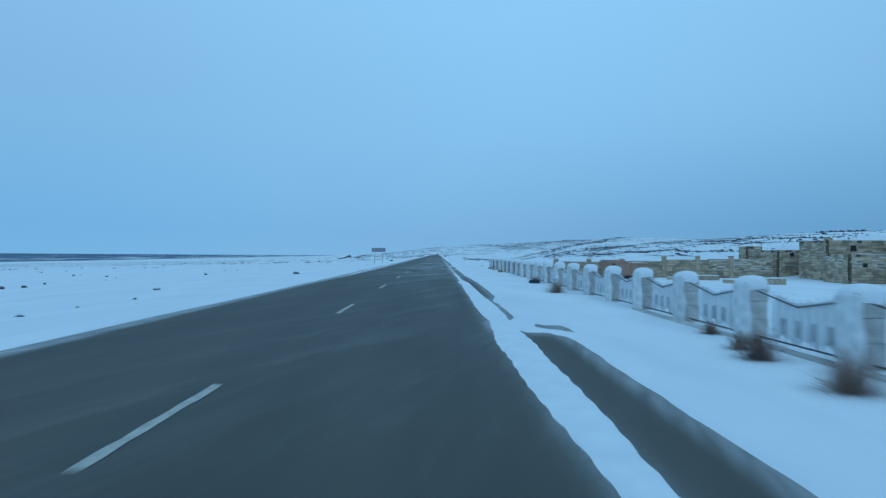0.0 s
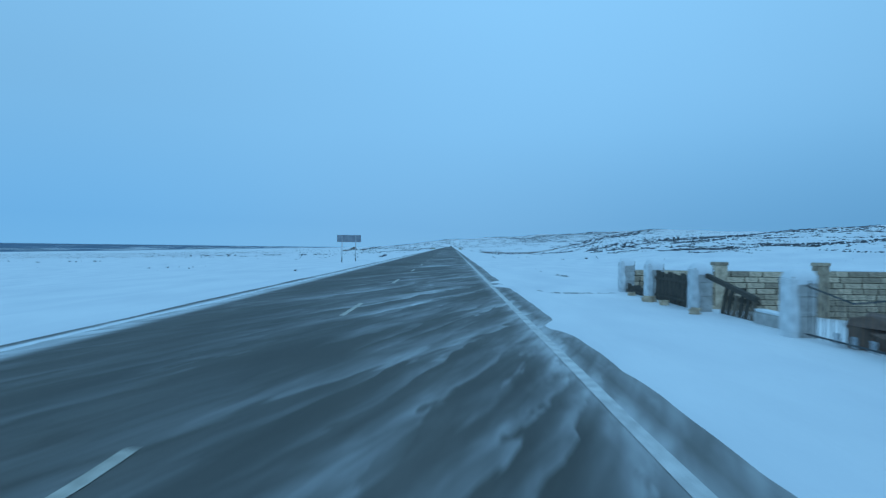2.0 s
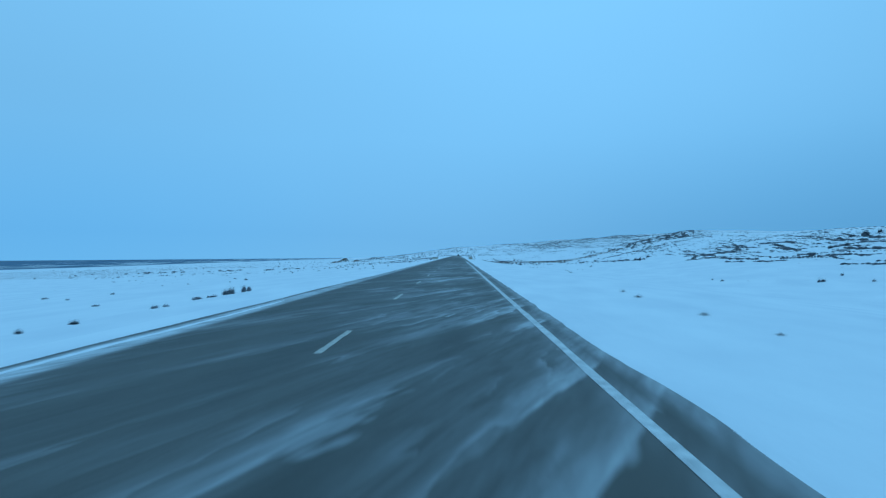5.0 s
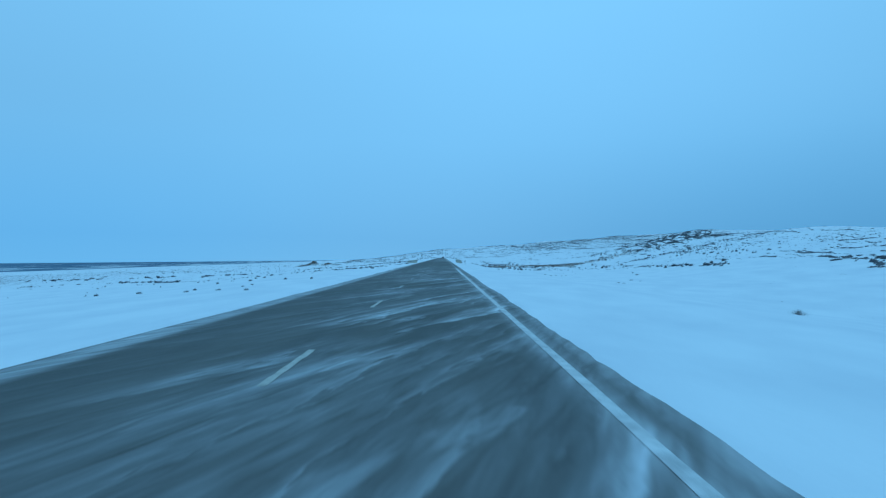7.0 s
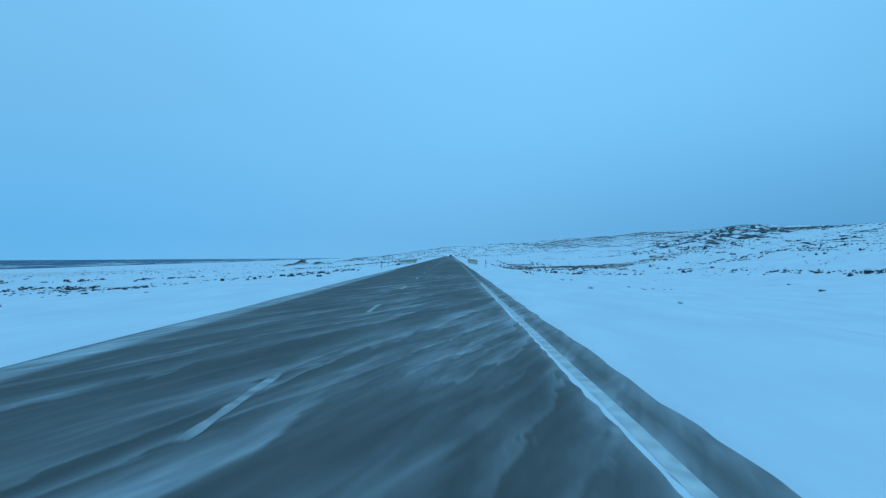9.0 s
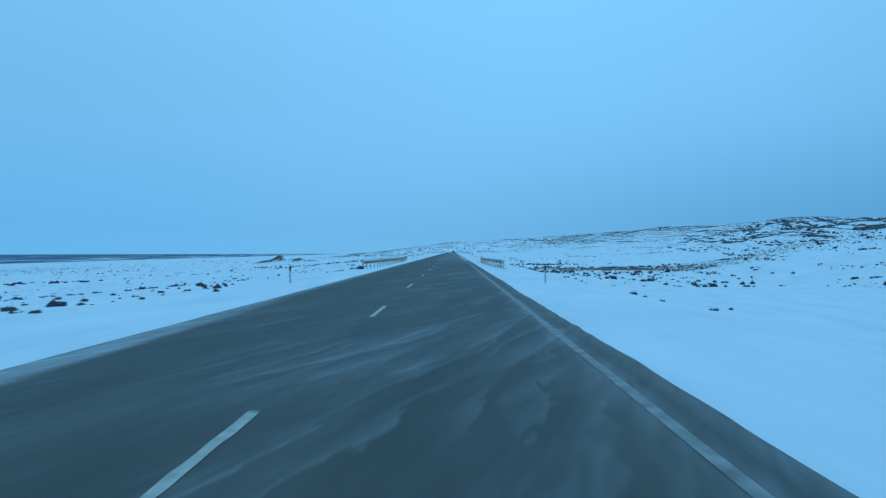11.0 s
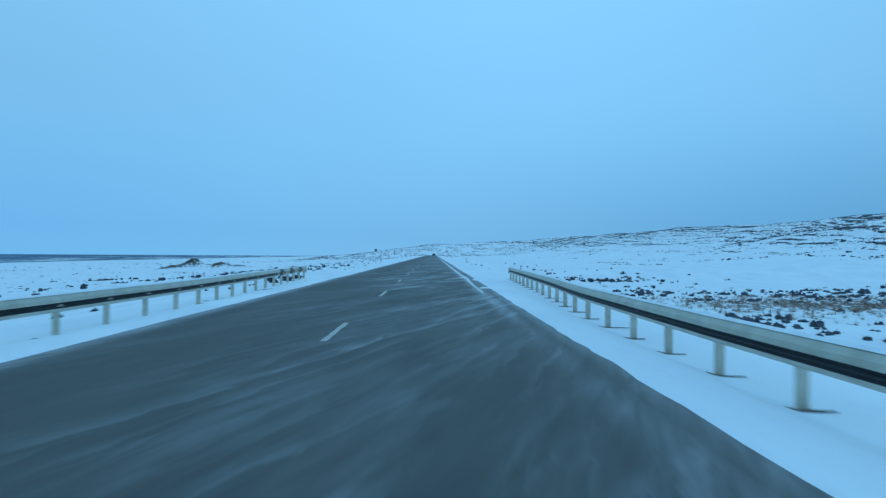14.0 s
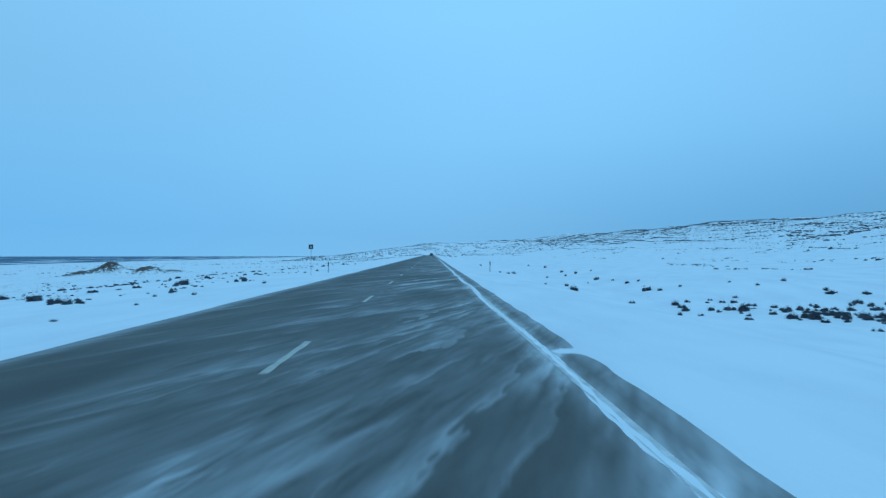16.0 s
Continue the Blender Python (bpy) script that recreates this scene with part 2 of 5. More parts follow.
PLATE = mat("frosted_iron_plate", (0.30, 0.33, 0.36), (0.50, 0.53, 0.56), 6, 0.7, 0.3, 50)
WEED = mat("brown_dry_weed", (0.21, 0.135, 0.115), (0.38, 0.265, 0.225), 3, 0.9, 0.0, 20, per_object=0.2)
STONE = mat("pale_limestone", (0.37, 0.27, 0.19), (0.60, 0.455, 0.325), 4, 0.9, 0.5, 45, per_object=0.38)
MORTAR = mat("dusty_mortar", (0.09, 0.068, 0.05), (0.16, 0.12, 0.09), 6, 0.95, 0.4, 50)
PILLAR = mat("grey_brown_pillar_stone", (0.36, 0.335, 0.315), (0.52, 0.495, 0.475), 5, 0.9, 0.4, 50, per_object=0.12)
KERB = mat("pale_frosted_concrete", (0.42, 0.40, 0.38), (0.60, 0.585, 0.57), 3, 0.9, 0.4, 40, per_object=0.15)
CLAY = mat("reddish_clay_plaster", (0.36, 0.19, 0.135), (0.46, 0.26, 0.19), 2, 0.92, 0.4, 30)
# near-black for the hut's plinth and for window panels painted with inside shade
DARK = mat("dark_opening", (0.02, 0.02, 0.022), (0.03, 0.03, 0.03), 4, 0.9, 0.0)
CRUST = mat("frosty_pillar_crust", (0.56, 0.57, 0.58), (0.78, 0.79, 0.80), 4, 0.85, 0.4, 45, per_object=0.1)
IRON = mat("dark_painted_iron", (0.035, 0.04, 0.045), (0.07, 0.075, 0.08), 10, 0.55, 0.2, 80)
FROST = mat("frosted_iron", (0.60, 0.63, 0.66), (0.80, 0.82, 0.84), 9, 0.8, 0.4, 50)
WOOD = mat("dark_weathered_wood", (0.045, 0.035, 0.028), (0.10, 0.075, 0.055), 3, 0.85, 0.4, 40, 0, (6, 6, 1))
PLANK = mat("brown_weathered_board", (0.11, 0.080, 0.058), (0.20, 0.15, 0.11), 3, 0.85, 0.4, 40, 0, (6, 6, 1))
RAIL = mat("cream_painted_steel", (0.45, 0.41, 0.325), (0.575, 0.53, 0.435), 3, 0.5, 0.15, 60)
RAILDARK = mat("black_painted_steel", (0.020, 0.022, 0.026), (0.040, 0.042, 0.046), 5, 0.5, 0.1, 60)
RED = mat("red_reflector", (0.38, 0.03, 0.02), (0.50, 0.06, 0.04), 10, 0.3, 0.0)
ZINC = mat("dull_galvanised_steel", (0.26, 0.27, 0.28), (0.36, 0.37, 0.38), 4, 0.5, 0.1, 40, 0.5)
WHITEPOST = mat("white_painted_steel", (0.55, 0.56, 0.56), (0.70, 0.70, 0.69), 5, 0.55, 0.1, 60)
SIGNBACK = mat("dull_blue_grey_metal", (0.22, 0.235, 0.27), (0.32, 0.335, 0.37), 1.5, 0.55, 0.1, 30, 0.2)
POLE = mat("pale_grey_steel", (0.40, 0.42, 0.44), (0.50, 0.52, 0.54), 4, 0.5, 0.1, 50)
GREYPOST = mat("grimy_grey_post", (0.34, 0.35, 0.37), (0.48, 0.49, 0.51), 5, 0.7, 0.1, 60)
# dark twigs with the blue of distant haze mixed into their colour
TWIG = mat("haze_blued_dry_twigs", (0.030, 0.035, 0.048), (0.068, 0.074, 0.090), 3, 0.9, 0.0, 20, per_object=0.3)
FROSTTWIG = mat("frosted_dry_twigs", (0.085, 0.095, 0.115), (0.20, 0.21, 0.235), 3, 0.9, 0.0, 20, per_object=0.3)
PALEWEED = mat("frosted_dry_weed", (0.20, 0.195, 0.20), (0.40, 0.39, 0.39), 3, 0.9, 0.0, 20, per_object=0.2)
TAN = mat("tan_dry_grass", (0.23, 0.15, 0.105), (0.39, 0.27, 0.20), 0.6, 0.9, 0.0, 9)
SOIL = mat("bare_dark_soil", (0.05, 0.04, 0.032), (0.12, 0.095, 0.07), 5, 0.95, 0.5, 30)
RUBBLE = mat("reddish_brown_rubble", (0.13, 0.075, 0.055), (0.25, 0.16, 0.12), 0.9, 0.92, 0.6, 6)
# rock lifted towards blue-grey, far-off haze put into the colour
ROCK = mat("haze_blued_dark_rock", (0.054, 0.060, 0.073), (0.135, 0.138, 0.150), 0.7, 0.92, 0.6, 6)
CARPAINT = mat("dark_car_paint", (0.03, 0.032, 0.036), (0.05, 0.05, 0.055), 4, 0.35, 0.0)
GLASS = mat("dark_car_glass", (0.02, 0.025, 0.03), (0.03, 0.035, 0.04), 4, 0.1, 0.0)
RUBBER = mat("black_rubber", (0.015, 0.015, 0.015), (0.03, 0.03, 0.03), 6, 0.85, 0.1)

# ---------------------------------------------------------------- helpers of this scene


def part(name, bm, material, parent=None, label=""):
    me = bpy.data.meshes.new(name)
    bm.to_mesh(me)
    bm.free()
    me.materials.append(material)
    ob = new(name, me)
    ob.parent = parent
    if label:
        ob["label"] = label
    return ob


def thing(name, m, label, category, group="", kind=""):
    ob = new(name)
    ob.empty_display_size = 0.2
    ob.matrix_basis = m
    return tagged(ob, label, category, group, kind)


def box(x0, x1, y0, y1, z0, z1, bevel=0.0, seg=1, bm=None):
    bm = bm or bmesh.new()
    r = bmesh.ops.create_cube(bm, size=1, matrix=Matrix.Translation(((x0 + x1) / 2, (y0 + y1) / 2, (z0 + z1) / 2)) @ Matrix.Diagonal((x1 - x0, y1 - y0, z1 - z0, 1)))
    if bevel:
        es = list({e for v in r["verts"] for e in v.link_edges})
        bmesh.ops.bevel(bm, geom=es, offset=bevel, segments=seg, affect="EDGES", profile=0.6)
    return bm


def rod(a, b, r0, r1=None, sides=8, bm=None):
    bm = bm or bmesh.new()
    a, b = Vector(a), Vector(b)
    q = (b - a).to_track_quat("Z", "Y").to_matrix().to_4x4()
    bmesh.ops.create_cone(bm, cap_ends=True, segments=sides, radius1=r0, radius2=r1 if r1 is not None else r0, depth=(b - a).length, matrix=Matrix.Translation((a + b) / 2) @ q)
    return bm


def smooth(v):
    v = np.clip(v, 0, 1)
    return v * v * (3 - 2 * v)


def field(x, y, cell, seed):
    """Smooth value noise from 0 to 1 on a lattice of that cell."""
    u, v = np.asarray(x, float) / cell, np.asarray(y, float) / cell
    i, j = np.floor(u), np.floor(v)
    a, b = smooth(u - i), smooth(v - j)

    def h(p, q):
        s = np.sin(p * 127.1 + q * 311.7 + seed * 74.7) * 43758.5453
        return s - np.floor(s)

    return (h(i, j) * (1 - a) + h(i + 1, j) * a) * (1 - b) + (h(i, j + 1) * (1 - a) + h(i + 1, j + 1) * a) * b


def fractal(x, y, cell, seed, octaves=4):
    return sum(field(x, y, cell / 2 ** k, seed + k) / 2 ** k for k in range(octaves)) / sum(1 / 2 ** k for k in range(octaves))


# the hill's crest and foot along the road: y, crest x, crest height, foot x
FENCE_X = 8.4
HILL = np.array([(-400, 78, 5.8, 48), (62, 74, 5.8, 46), (92, 60, 5.2, 26), (140, 53, 4.8, 18), (190, 53, 4.6, 18), (330, 80, 6.7, 32), (430, 98, 9.8, 40), (520, 134, 13.4, 58), (620, 168, 17.4, 80), (720, 142, 17.6, 62),
                 (1100, 140, 21.5, 50), (1500, 86, 22.0, 14), (1900, 20, 15.5, -110), (2400, -60, 11.0, -330), (4800, -60, 11.0, -500)], float)
# the low ridge that closes the road's far end: x, height
RIDGE = np.array([(-2000, -60), (-500, -40), (-190, -9), (-130, -4), (-88, 0.4), (-60, 2.9), (-36, 7.2), (0, 12.2), (45, 13.6), (100, 15), (180, 12), (300, 0)], float)
SEA = -17.5


def right_edge(y):
    """x at which the snow of the verge meets the asphalt."""
    e = 4.22 + (0.22 - 0.10 * smooth((y - 240) / 30)) * (fractal(np.zeros_like(y) + 3, y, 6, 5) - 0.5) + 0.07 * (field(y * 0 + 9, y, 0.7, 8) - 0.5)
    e = e + 0.55 * smooth((12.4 - y) / 1.0)
    for c, w, a in ((13.2, 1.0, 0.75), (20.5, 1.2, 0.12), (31, 8.0, -0.3), (74.8, 0.7, 0.55), (77.2, 0.6, 0.5), (62.5, 0.8, 0.3), (119, 0.5, 0.3), (381.7, 0.3, 0.5), (390.5, 0.25, 0.4), (413.6, 0.3, 0.5)):
        e = e - a * np.exp(-((y - c) / w) ** 2)
    return e


def left_edge(y):
    e = -3.96 - 0.2 * (fractal(np.zeros_like(y) + 7, y, 7, 15) - 0.5)
    return e + 0.13 * smooth((y - 150) / 30)


def land(x, y):
    """Height of the ground."""
    x, y = np.asarray(x, float), np.asarray(y, float)
    cx, cz, fx = (np.interp(y, HILL[:, 0], HILL[:, k]) for k in (1, 2, 3))
    drop = np.interp(y, (0, 60, 150, 330, 600), (0.7, 0.9, 1.2, 1.95, 1.6))
    bank, run = np.interp(y, (150, 300), (8.8, 6.8)), np.interp(y, (150, 300), (16, 11))
    right = -0.08 - drop * smooth((x - bank) / run) - 0.07 * smooth((y - 200) / 120) * smooth((x - 4.9) / 0.8)
    left = -0.08 - 0.08 * smooth((-x - 4.4) / 1.4) - 0.16 * smooth((-x - 7) / 2) - 1.9 * smooth((-x - 9) / 40) - 0.0212 * np.maximum(-x - 8, 0)
    right = right - 0.55 * smooth((x - 8.7) / 2.0) * (1 - smooth((x - 16) / 10)) * smooth((y - 52) / 6) * (1 - smooth((y - 75.5) / 5))
    base = np.where(x > 0, right, left)
    # the dry gully that the culvert carries, and its far bank
    gully = np.exp(-((y - 363) / 12) ** 2)
    wide = np.exp(-((y - 358) / 26) ** 2)
    base = base - gully * 1.4 * smooth((x - 10) / 14) * (1 - smooth((x - 60) / 30)) - wide * (0.8 * smooth((-x - 7.2) / 7) + 1.3 * smooth((-x - 12) / 16))
    base = base + 1.4 * smooth((y - 440 + 0.6 * (x - 26)) / 20) * smooth((x - 18) / 10) - 0.5 * np.exp(-((x - 14) / 4) ** 2 - ((y - 449) / 14) ** 2)
    w = (x - fx) / np.maximum(cx - fx, 1)
    rise = smooth(w * 0.92)
    bumps = fractal(x, y, 34, 21, 5) - 0.5
    hill = cz * (0.93 + 0.30 * (fractal(x, y, 60, 31, 4) - 0.5)) + 0.012 * np.maximum(w - 1, 0)
    z = base * (1 - rise) + hill * rise + 2.2 * bumps * rise
    ridge = np.interp(x, RIDGE[:, 0], RIDGE[:, 1]) * (0.92 + 0.3 * (fractal(x, y, 45, 35, 4) - 0.5)) + 1.6 * (fractal(x, y, 30, 37, 4) - 0.5)
    z = np.maximum(z, z + (ridge - z) * smooth((y - 925) / 150))
    far = smooth((np.abs(x) - 9) / 25)
    z = z + far * (0.55 * (fractal(x, y, 14, 41, 4) - 0.5)) + 0.05 * smooth((np.abs(x) - 5) / 3) * (fractal(x, y, 2.2, 51, 3) - 0.5)
    z = np.where(x < -600, np.minimum(z, SEA + (x + 720 + 50 * (fractal(y, y, 300, 3) - 0.5)) * 0.012), z)
    # rubble mounds on the plain
    for mx, my, r, h in ((-71.5, 560, 3.9, 3.0), (-64.0, 562, 3.0, 1.9), (-58.5, 563, 3.0, 0.8), (-77.5, 557, 3.2, 0.8)):
        z = z + h * np.exp(-(((x - mx) / r) ** 2 + ((y - my) / 5) ** 2)) * (0.75 + 0.5 * fractal(x, y, 3, 61, 3))
    # verges and road bed
    er, el = right_edge(y), left_edge(y)
    lip_r = -0.055 + 0.10 * smooth((x - er + 0.12) / 0.34)
    lip_l = -0.055 + 0.10 * smooth((el - x + 0.12) / 0.34)
    near = smooth(1 - (x - er - 0.55) / 1.0) * (1 - smooth((y - 930) / 35))
    z = np.where(x > 0, lip_r * near + z * (1 - near), z)
    near = smooth(1 - (el - x - 0.55) / 1.1) * (1 - smooth((y - 930) / 35))
    z = np.where(x < 0, lip_l * near + z * (1 - near), z)
    return z


def height(x, y):
    return float(land(np.array([x]), np.array([y]))[0])


def sheet(name, xs, ys, zfun, material, attribute=None, afun=None):
    """A ground sheet over the grid xs by ys."""
    gx, gy = np.meshgrid(xs, ys)
    gz = zfun(gx, gy)
    nx, ny = len(xs), len(ys)
    k = (np.arange(ny - 1)[:, None] * nx + np.arange(nx - 1)[None, :]).ravel()
    quads = np.stack([k, k + 1, k + nx + 1, k + nx], 1)
    me = bpy.data.meshes.new(name)
    me.vertices.add(nx * ny)
    me.vertices.foreach_set("co", np.stack([gx, gy, gz], 2).ravel())
    me.loops.add(quads.size)
    me.loops.foreach_set("vertex_index", quads.ravel())
    me.polygons.add(len(quads))
    me.polygons.foreach_set("loop_start", np.arange(0, quads.size, 4))
    me.polygons.foreach_set("loop_total", np.full(len(quads), 4))
    me.update(calc_edges=True)
    me.polygons.foreach_set("use_smooth", np.ones(len(quads), bool))
    if attribute:
        a = me.attributes.new(attribute, "FLOAT", "POINT")
        a.data.foreach_set("value", afun(gx, gy).astype(np.float32).ravel())
    me.materials.append(material)
    return new(name, me)


# ---------------------------------------------------------------- ground, road, sea


def bareness(x, y):
    """How readily soil shows through the snow."""
    cx, fx = np.interp(y, HILL[:, 0], HILL[:, 1]), np.interp(y, HILL[:, 0], HILL[:, 3])
    w = (x - fx) / np.maximum(cx - fx, 1)
    b = 0.04 + 0.12 * smooth((w - 0.25) / 0.5) + 0.06 * smooth((y - 300) / 200) * smooth((w - 0.1) / 0.3)
    b = b + 0.02 * np.exp(-((y - 165) / 55) ** 2) * smooth((w - 0.45) / 0.3)
    b = b + 0.30 * np.exp(-((x - 36) / 24) ** 2 - ((y - 399) / 9) ** 2)
    b = b + 0.16 * np.exp(-((x + 76) / 14) ** 2 - ((y - 368) / 6) ** 2)
    b = b + 0.10 * smooth((-x - 90) / 60) + 0.09 * smooth((y - 285) / 40) * smooth((-x - 12) / 12) * (1 - smooth((y - 560) / 60))
    for mx, my, r, a in ((-72.2, 558.5, 3.4, 0.43), (-64.5, 560.5, 2.2, 0.38), (-58.5, 562, 2.4, 0.34), (-78, 555.5, 3.0, 0.36)):
        b = b + a * np.exp(-((x - mx) / r) ** 2 - ((y - my) / 4) ** 2)
    near = smooth((np.abs(x) - 11) / 8)
    rail = 0.66 * np.exp(-((x + 5.6) / 1.0) ** 2) * smooth((y - 333) / 8) * (1 - smooth((y - 392) / 8))
    track = 0.95 * np.exp(-((y - 72.7 - 0.15 * (x - 6)) / 0.55) ** 2) * smooth((x - 4.6) / 0.5) * (1 - smooth((x - 7.7) / 0.6))
    foot = 0.92 * np.exp(-((y - 117.0) / 0.4) ** 2) * smooth((x + 8.9) / 0.5) * (1 - smooth((x + 5.6) / 0.8))
    return b * near - 0.5 * (1 - near) + rail + track + foot + 0.60 * np.exp(-((x - FENCE_X + 0.42) / 0.16) ** 2) * (1 - smooth((y - 45) / 10))


xs = np.unique(np.round(np.concatenate([
    -np.geomspace(8, 4700, 80), np.arange(-84, -54, 0.7), np.linspace(-8, -5, 13), np.linspace(-5, -3.4, 24), np.linspace(-3.4, 3.4, 6), np.linspace(3.4, 5.4, 30),
    np.linspace(5.4, 12, 26), np.linspace(12, 70, 70), np.geomspace(70, 260, 60), np.geomspace(262, 4700, 26)]), 3))
ys = np.unique(np.round(np.concatenate([np.geomspace(400, 14, 26) * -1, np.arange(-13, 455, 0.45), np.geomspace(455, 900, 150), np.arange(548, 570, 0.6), np.geomspace(903, 2600, 90), np.geomspace(2620, 4750, 16)]), 3))
ground = tagged(sheet("ground", xs, ys, land, GROUND, "bare", bareness), "snow-covered steppe rising to a rocky hillside with bare soil patches", "ground", kind="stuff")
ground["kind"] = "structure"

sea = tagged(sheet("water", np.linspace(-4750, -500, 20), np.linspace(-400, 4750, 24), lambda x, y: x * 0 + SEA, WATER), "dark grey-blue sea lying beyond the snowy plain", "sea", kind="structure")


def drift(x, y):
    d = np.interp(y, (-20, 8, 25, 38, 48, 60, 255, 275, 295, 350, 368, 382, 398), (0.08, 0.10, 0.14, 0.26, 0.66, 0.76, 0.76, 0.45, 0.22, 0.2, 0.32, 0.5, 0.75))
    return d * (0.32 + 0.68 * smooth((x + 2.2) / 3.2)) * (1 - 0.7 * smooth((x - 3.85) / 0.2))


def edge_dust(x, y):
    """Thin snow lying along both edges of the asphalt."""
    early = 1 - smooth((y - 285) / 15)
    clear = smooth((y - 25) / 35)
    strip = (0.6 + 0.35 * clear) * smooth((-x - 3.5 + 0.4 * clear) / 0.3) * np.maximum(smooth((x + 3.95) / 0.15), 1 - clear) * early * (1 - 0.4 * smooth((y - 140) / 30))
    line = 0.55 * np.exp(-((x - 3.72) / 0.22) ** 2) * np.interp(y, (0, 30, 50, 112, 122, 150, 165, 255, 270, 365, 380), (1.1, 1.0, 0.9, 0.9, 0.2, 0.2, 0.7, 0.7, 0.25, 0.25, 0.9))
    return strip + 0.42 * smooth((-x - 3.35) / 0.5) * (1 - early) + 0.42 * smooth((x - right_edge(y) + 0.30) / 0.30) * np.interp(y, (268, 285, 352, 375), (1, 0.35, 0.35, 1)) + line


road = tagged(sheet("road", np.linspace(-4.6, 5.1, 98), np.unique(np.concatenate([np.arange(-60, -8, 4.0), np.arange(-8, 470, 0.8), np.geomspace(470, 985, 40)])), lambda x, y: -0.5 * smooth((x - 4.55) / 0.2) * smooth((y - 13) / 4), ROAD, "drift", drift),
              "two-lane asphalt road dusted with wisps of blown snow", "road", kind="structure")


dust = road.data.attributes.new("edge_dust", "FLOAT", "POINT")
co = np.empty(len(road.data.vertices) * 3, np.float32)
road.data.vertices.foreach_get("co", co)
dust.data.foreach_set("value", edge_dust(co[0::3], co[1::3]).astype(np.float32))


def strip_mesh(name, x0, x1, y0, y1, z, steps=1, jitter=0.0):
    rnd = random.Random(len(name) + int(y0))
    v, f = [], []
    for k in range(steps + 1):
        y = y0 + (y1 - y0) * k / steps
        v += [(x0 + rnd.uniform(-jitter, jitter), y, z), (x1 + rnd.uniform(-jitter, jitter), y, z)]
        if k:
            a = 2 * k
            f.append((a - 2, a - 1, a + 1, a))
    me = bpy.data.meshes.new(name)
    me.from_pydata(v, [], f)
    me.materials.append(PAINT)
    return me


dash_mesh = strip_mesh("lane_dash", -0.055, 0.055, 0, 3, 0, 12, 0.012)
dash_mesh.materials[0] = DASH
dusty_mesh = strip_mesh("lane_dash", -0.06, 0.06, 0, 3, 0, 12, 0.014)
dusty_mesh.materials[0] = DUSTY
for k in range(-4, 80):
    ob = new("lane_dash", dusty_mesh if 200 < 15.8 + 12 * k < 255 else dash_mesh)
    ob.location = (0, 15.8 + 12 * k, 0.005)
    ob.parent = road
for y0, y1, paint in ((-60, 262, PAINT), (262, 346, WORN), (378, 980, PAINT)):
    ob = new("edge_line", strip_mesh("edge_line", 3.72 - 0.07, 3.72 + 0.07, y0, y1, 0.005, int((y1 - y0) / 2), 0.012))
    ob.data.materials[0] = paint
    ob.parent = road


def windrow(name, cx, width, y0, y1, high, seed):
    """A low ridge of drifted snow lying along the road."""
    v, f, n = [], [], 9
    steps = int((y1 - y0) / 0.4)
    for k in range(steps + 1):
        y = y0 + (y1 - y0) * k / steps
        a = np.array([y])
        fade = float(smooth(np.array([min(k, steps - k) / 12]))[0])
        w = width * (0.55 + 0.9 * float(fractal(a, a * 0 + seed, 3.5, seed, 3)[0])) * (0.25 + 0.75 * fade)
        c = cx + 0.25 * (float(fractal(a, a * 0, 9, seed + 9, 3)[0]) - 0.5)
        for i in range(n):
            s = i / (n - 1) * 2 - 1
            v.append((c + s * w / 2 + 0.02 * math.sin(y * 7 + i * 2.1), y, -0.012 + high * (0.4 + 0.6 * fade) * (1 - s * s) ** 0.8))
            if k and i:
                b = k * n + i
                f.append((b - n - 1, b - n, b, b - 1))
    me = bpy.data.meshes.new(name)
    me.from_pydata(v, [], f)
    me.polygons.foreach_set("use_smooth", np.ones(len(f), bool))
    me.materials.append(SNOW)
    return tagged(new(name, me), "low ridge of drifted snow lying along the edge line", "snow drift", "snow ridges on the road")


windrow("snow_ridge", 3.79, 0.60, -14, 38, 0.05, 3)
windrow("snow_ridge", 3.76, 0.32, 34, 52, 0.022, 5)
windrow("snow_ridge", 3.72, 0.16, 48, 112, 0.012, 4)
windrow("snow_ridge", -3.62, 0.24, 42, 150, 0.018, 6)
windrow("snow_ridge", 3.70, 0.22, 225, 262, 0.015, 12)
windrow("snow_ridge", 3.74, 0.26, 382, 560, 0.018, 14)

# thin ice lying off the shore
rnd = random.Random(31)
ice_v, ice_f = [], []
for k in range(90):
    cx, cy = -780 - rnd.expovariate(1 / 200.0), rnd.uniform(100, 4200)
    wide, long, n, base = rnd.uniform(5, 22), rnd.uniform(30, 260), 14, len(ice_v)
    for top in (0.25, -0.3):
        for i in range(n):
            a, r = 6.2832 * i / n, rnd.uniform(0.7, 1.2)
            ice_v.append((cx + wide * r * math.cos(a), cy + long * r * math.sin(a), SEA + top))
    ice_f.append(tuple(range(base, base + n)))
    for i in range(n):
        j = (i + 1) % n
        ice_f.append((base + i, base + n + i, base + n + j, base + j))
me = bpy.data.meshes.new("shore_ice")
me.from_pydata(ice_v, [], ice_f)
me.materials.append(SNOW)
tagged(new("shore_ice", me), "thin pale ice floes lying off the shore", "ice", kind="stuff")

# ---------------------------------------------------------------- boundary fence with stone pillars
PILLARS = [11.97 + 3.347 * k for k in range(-4, 16)] + [66.9, 70.7, 73.9]


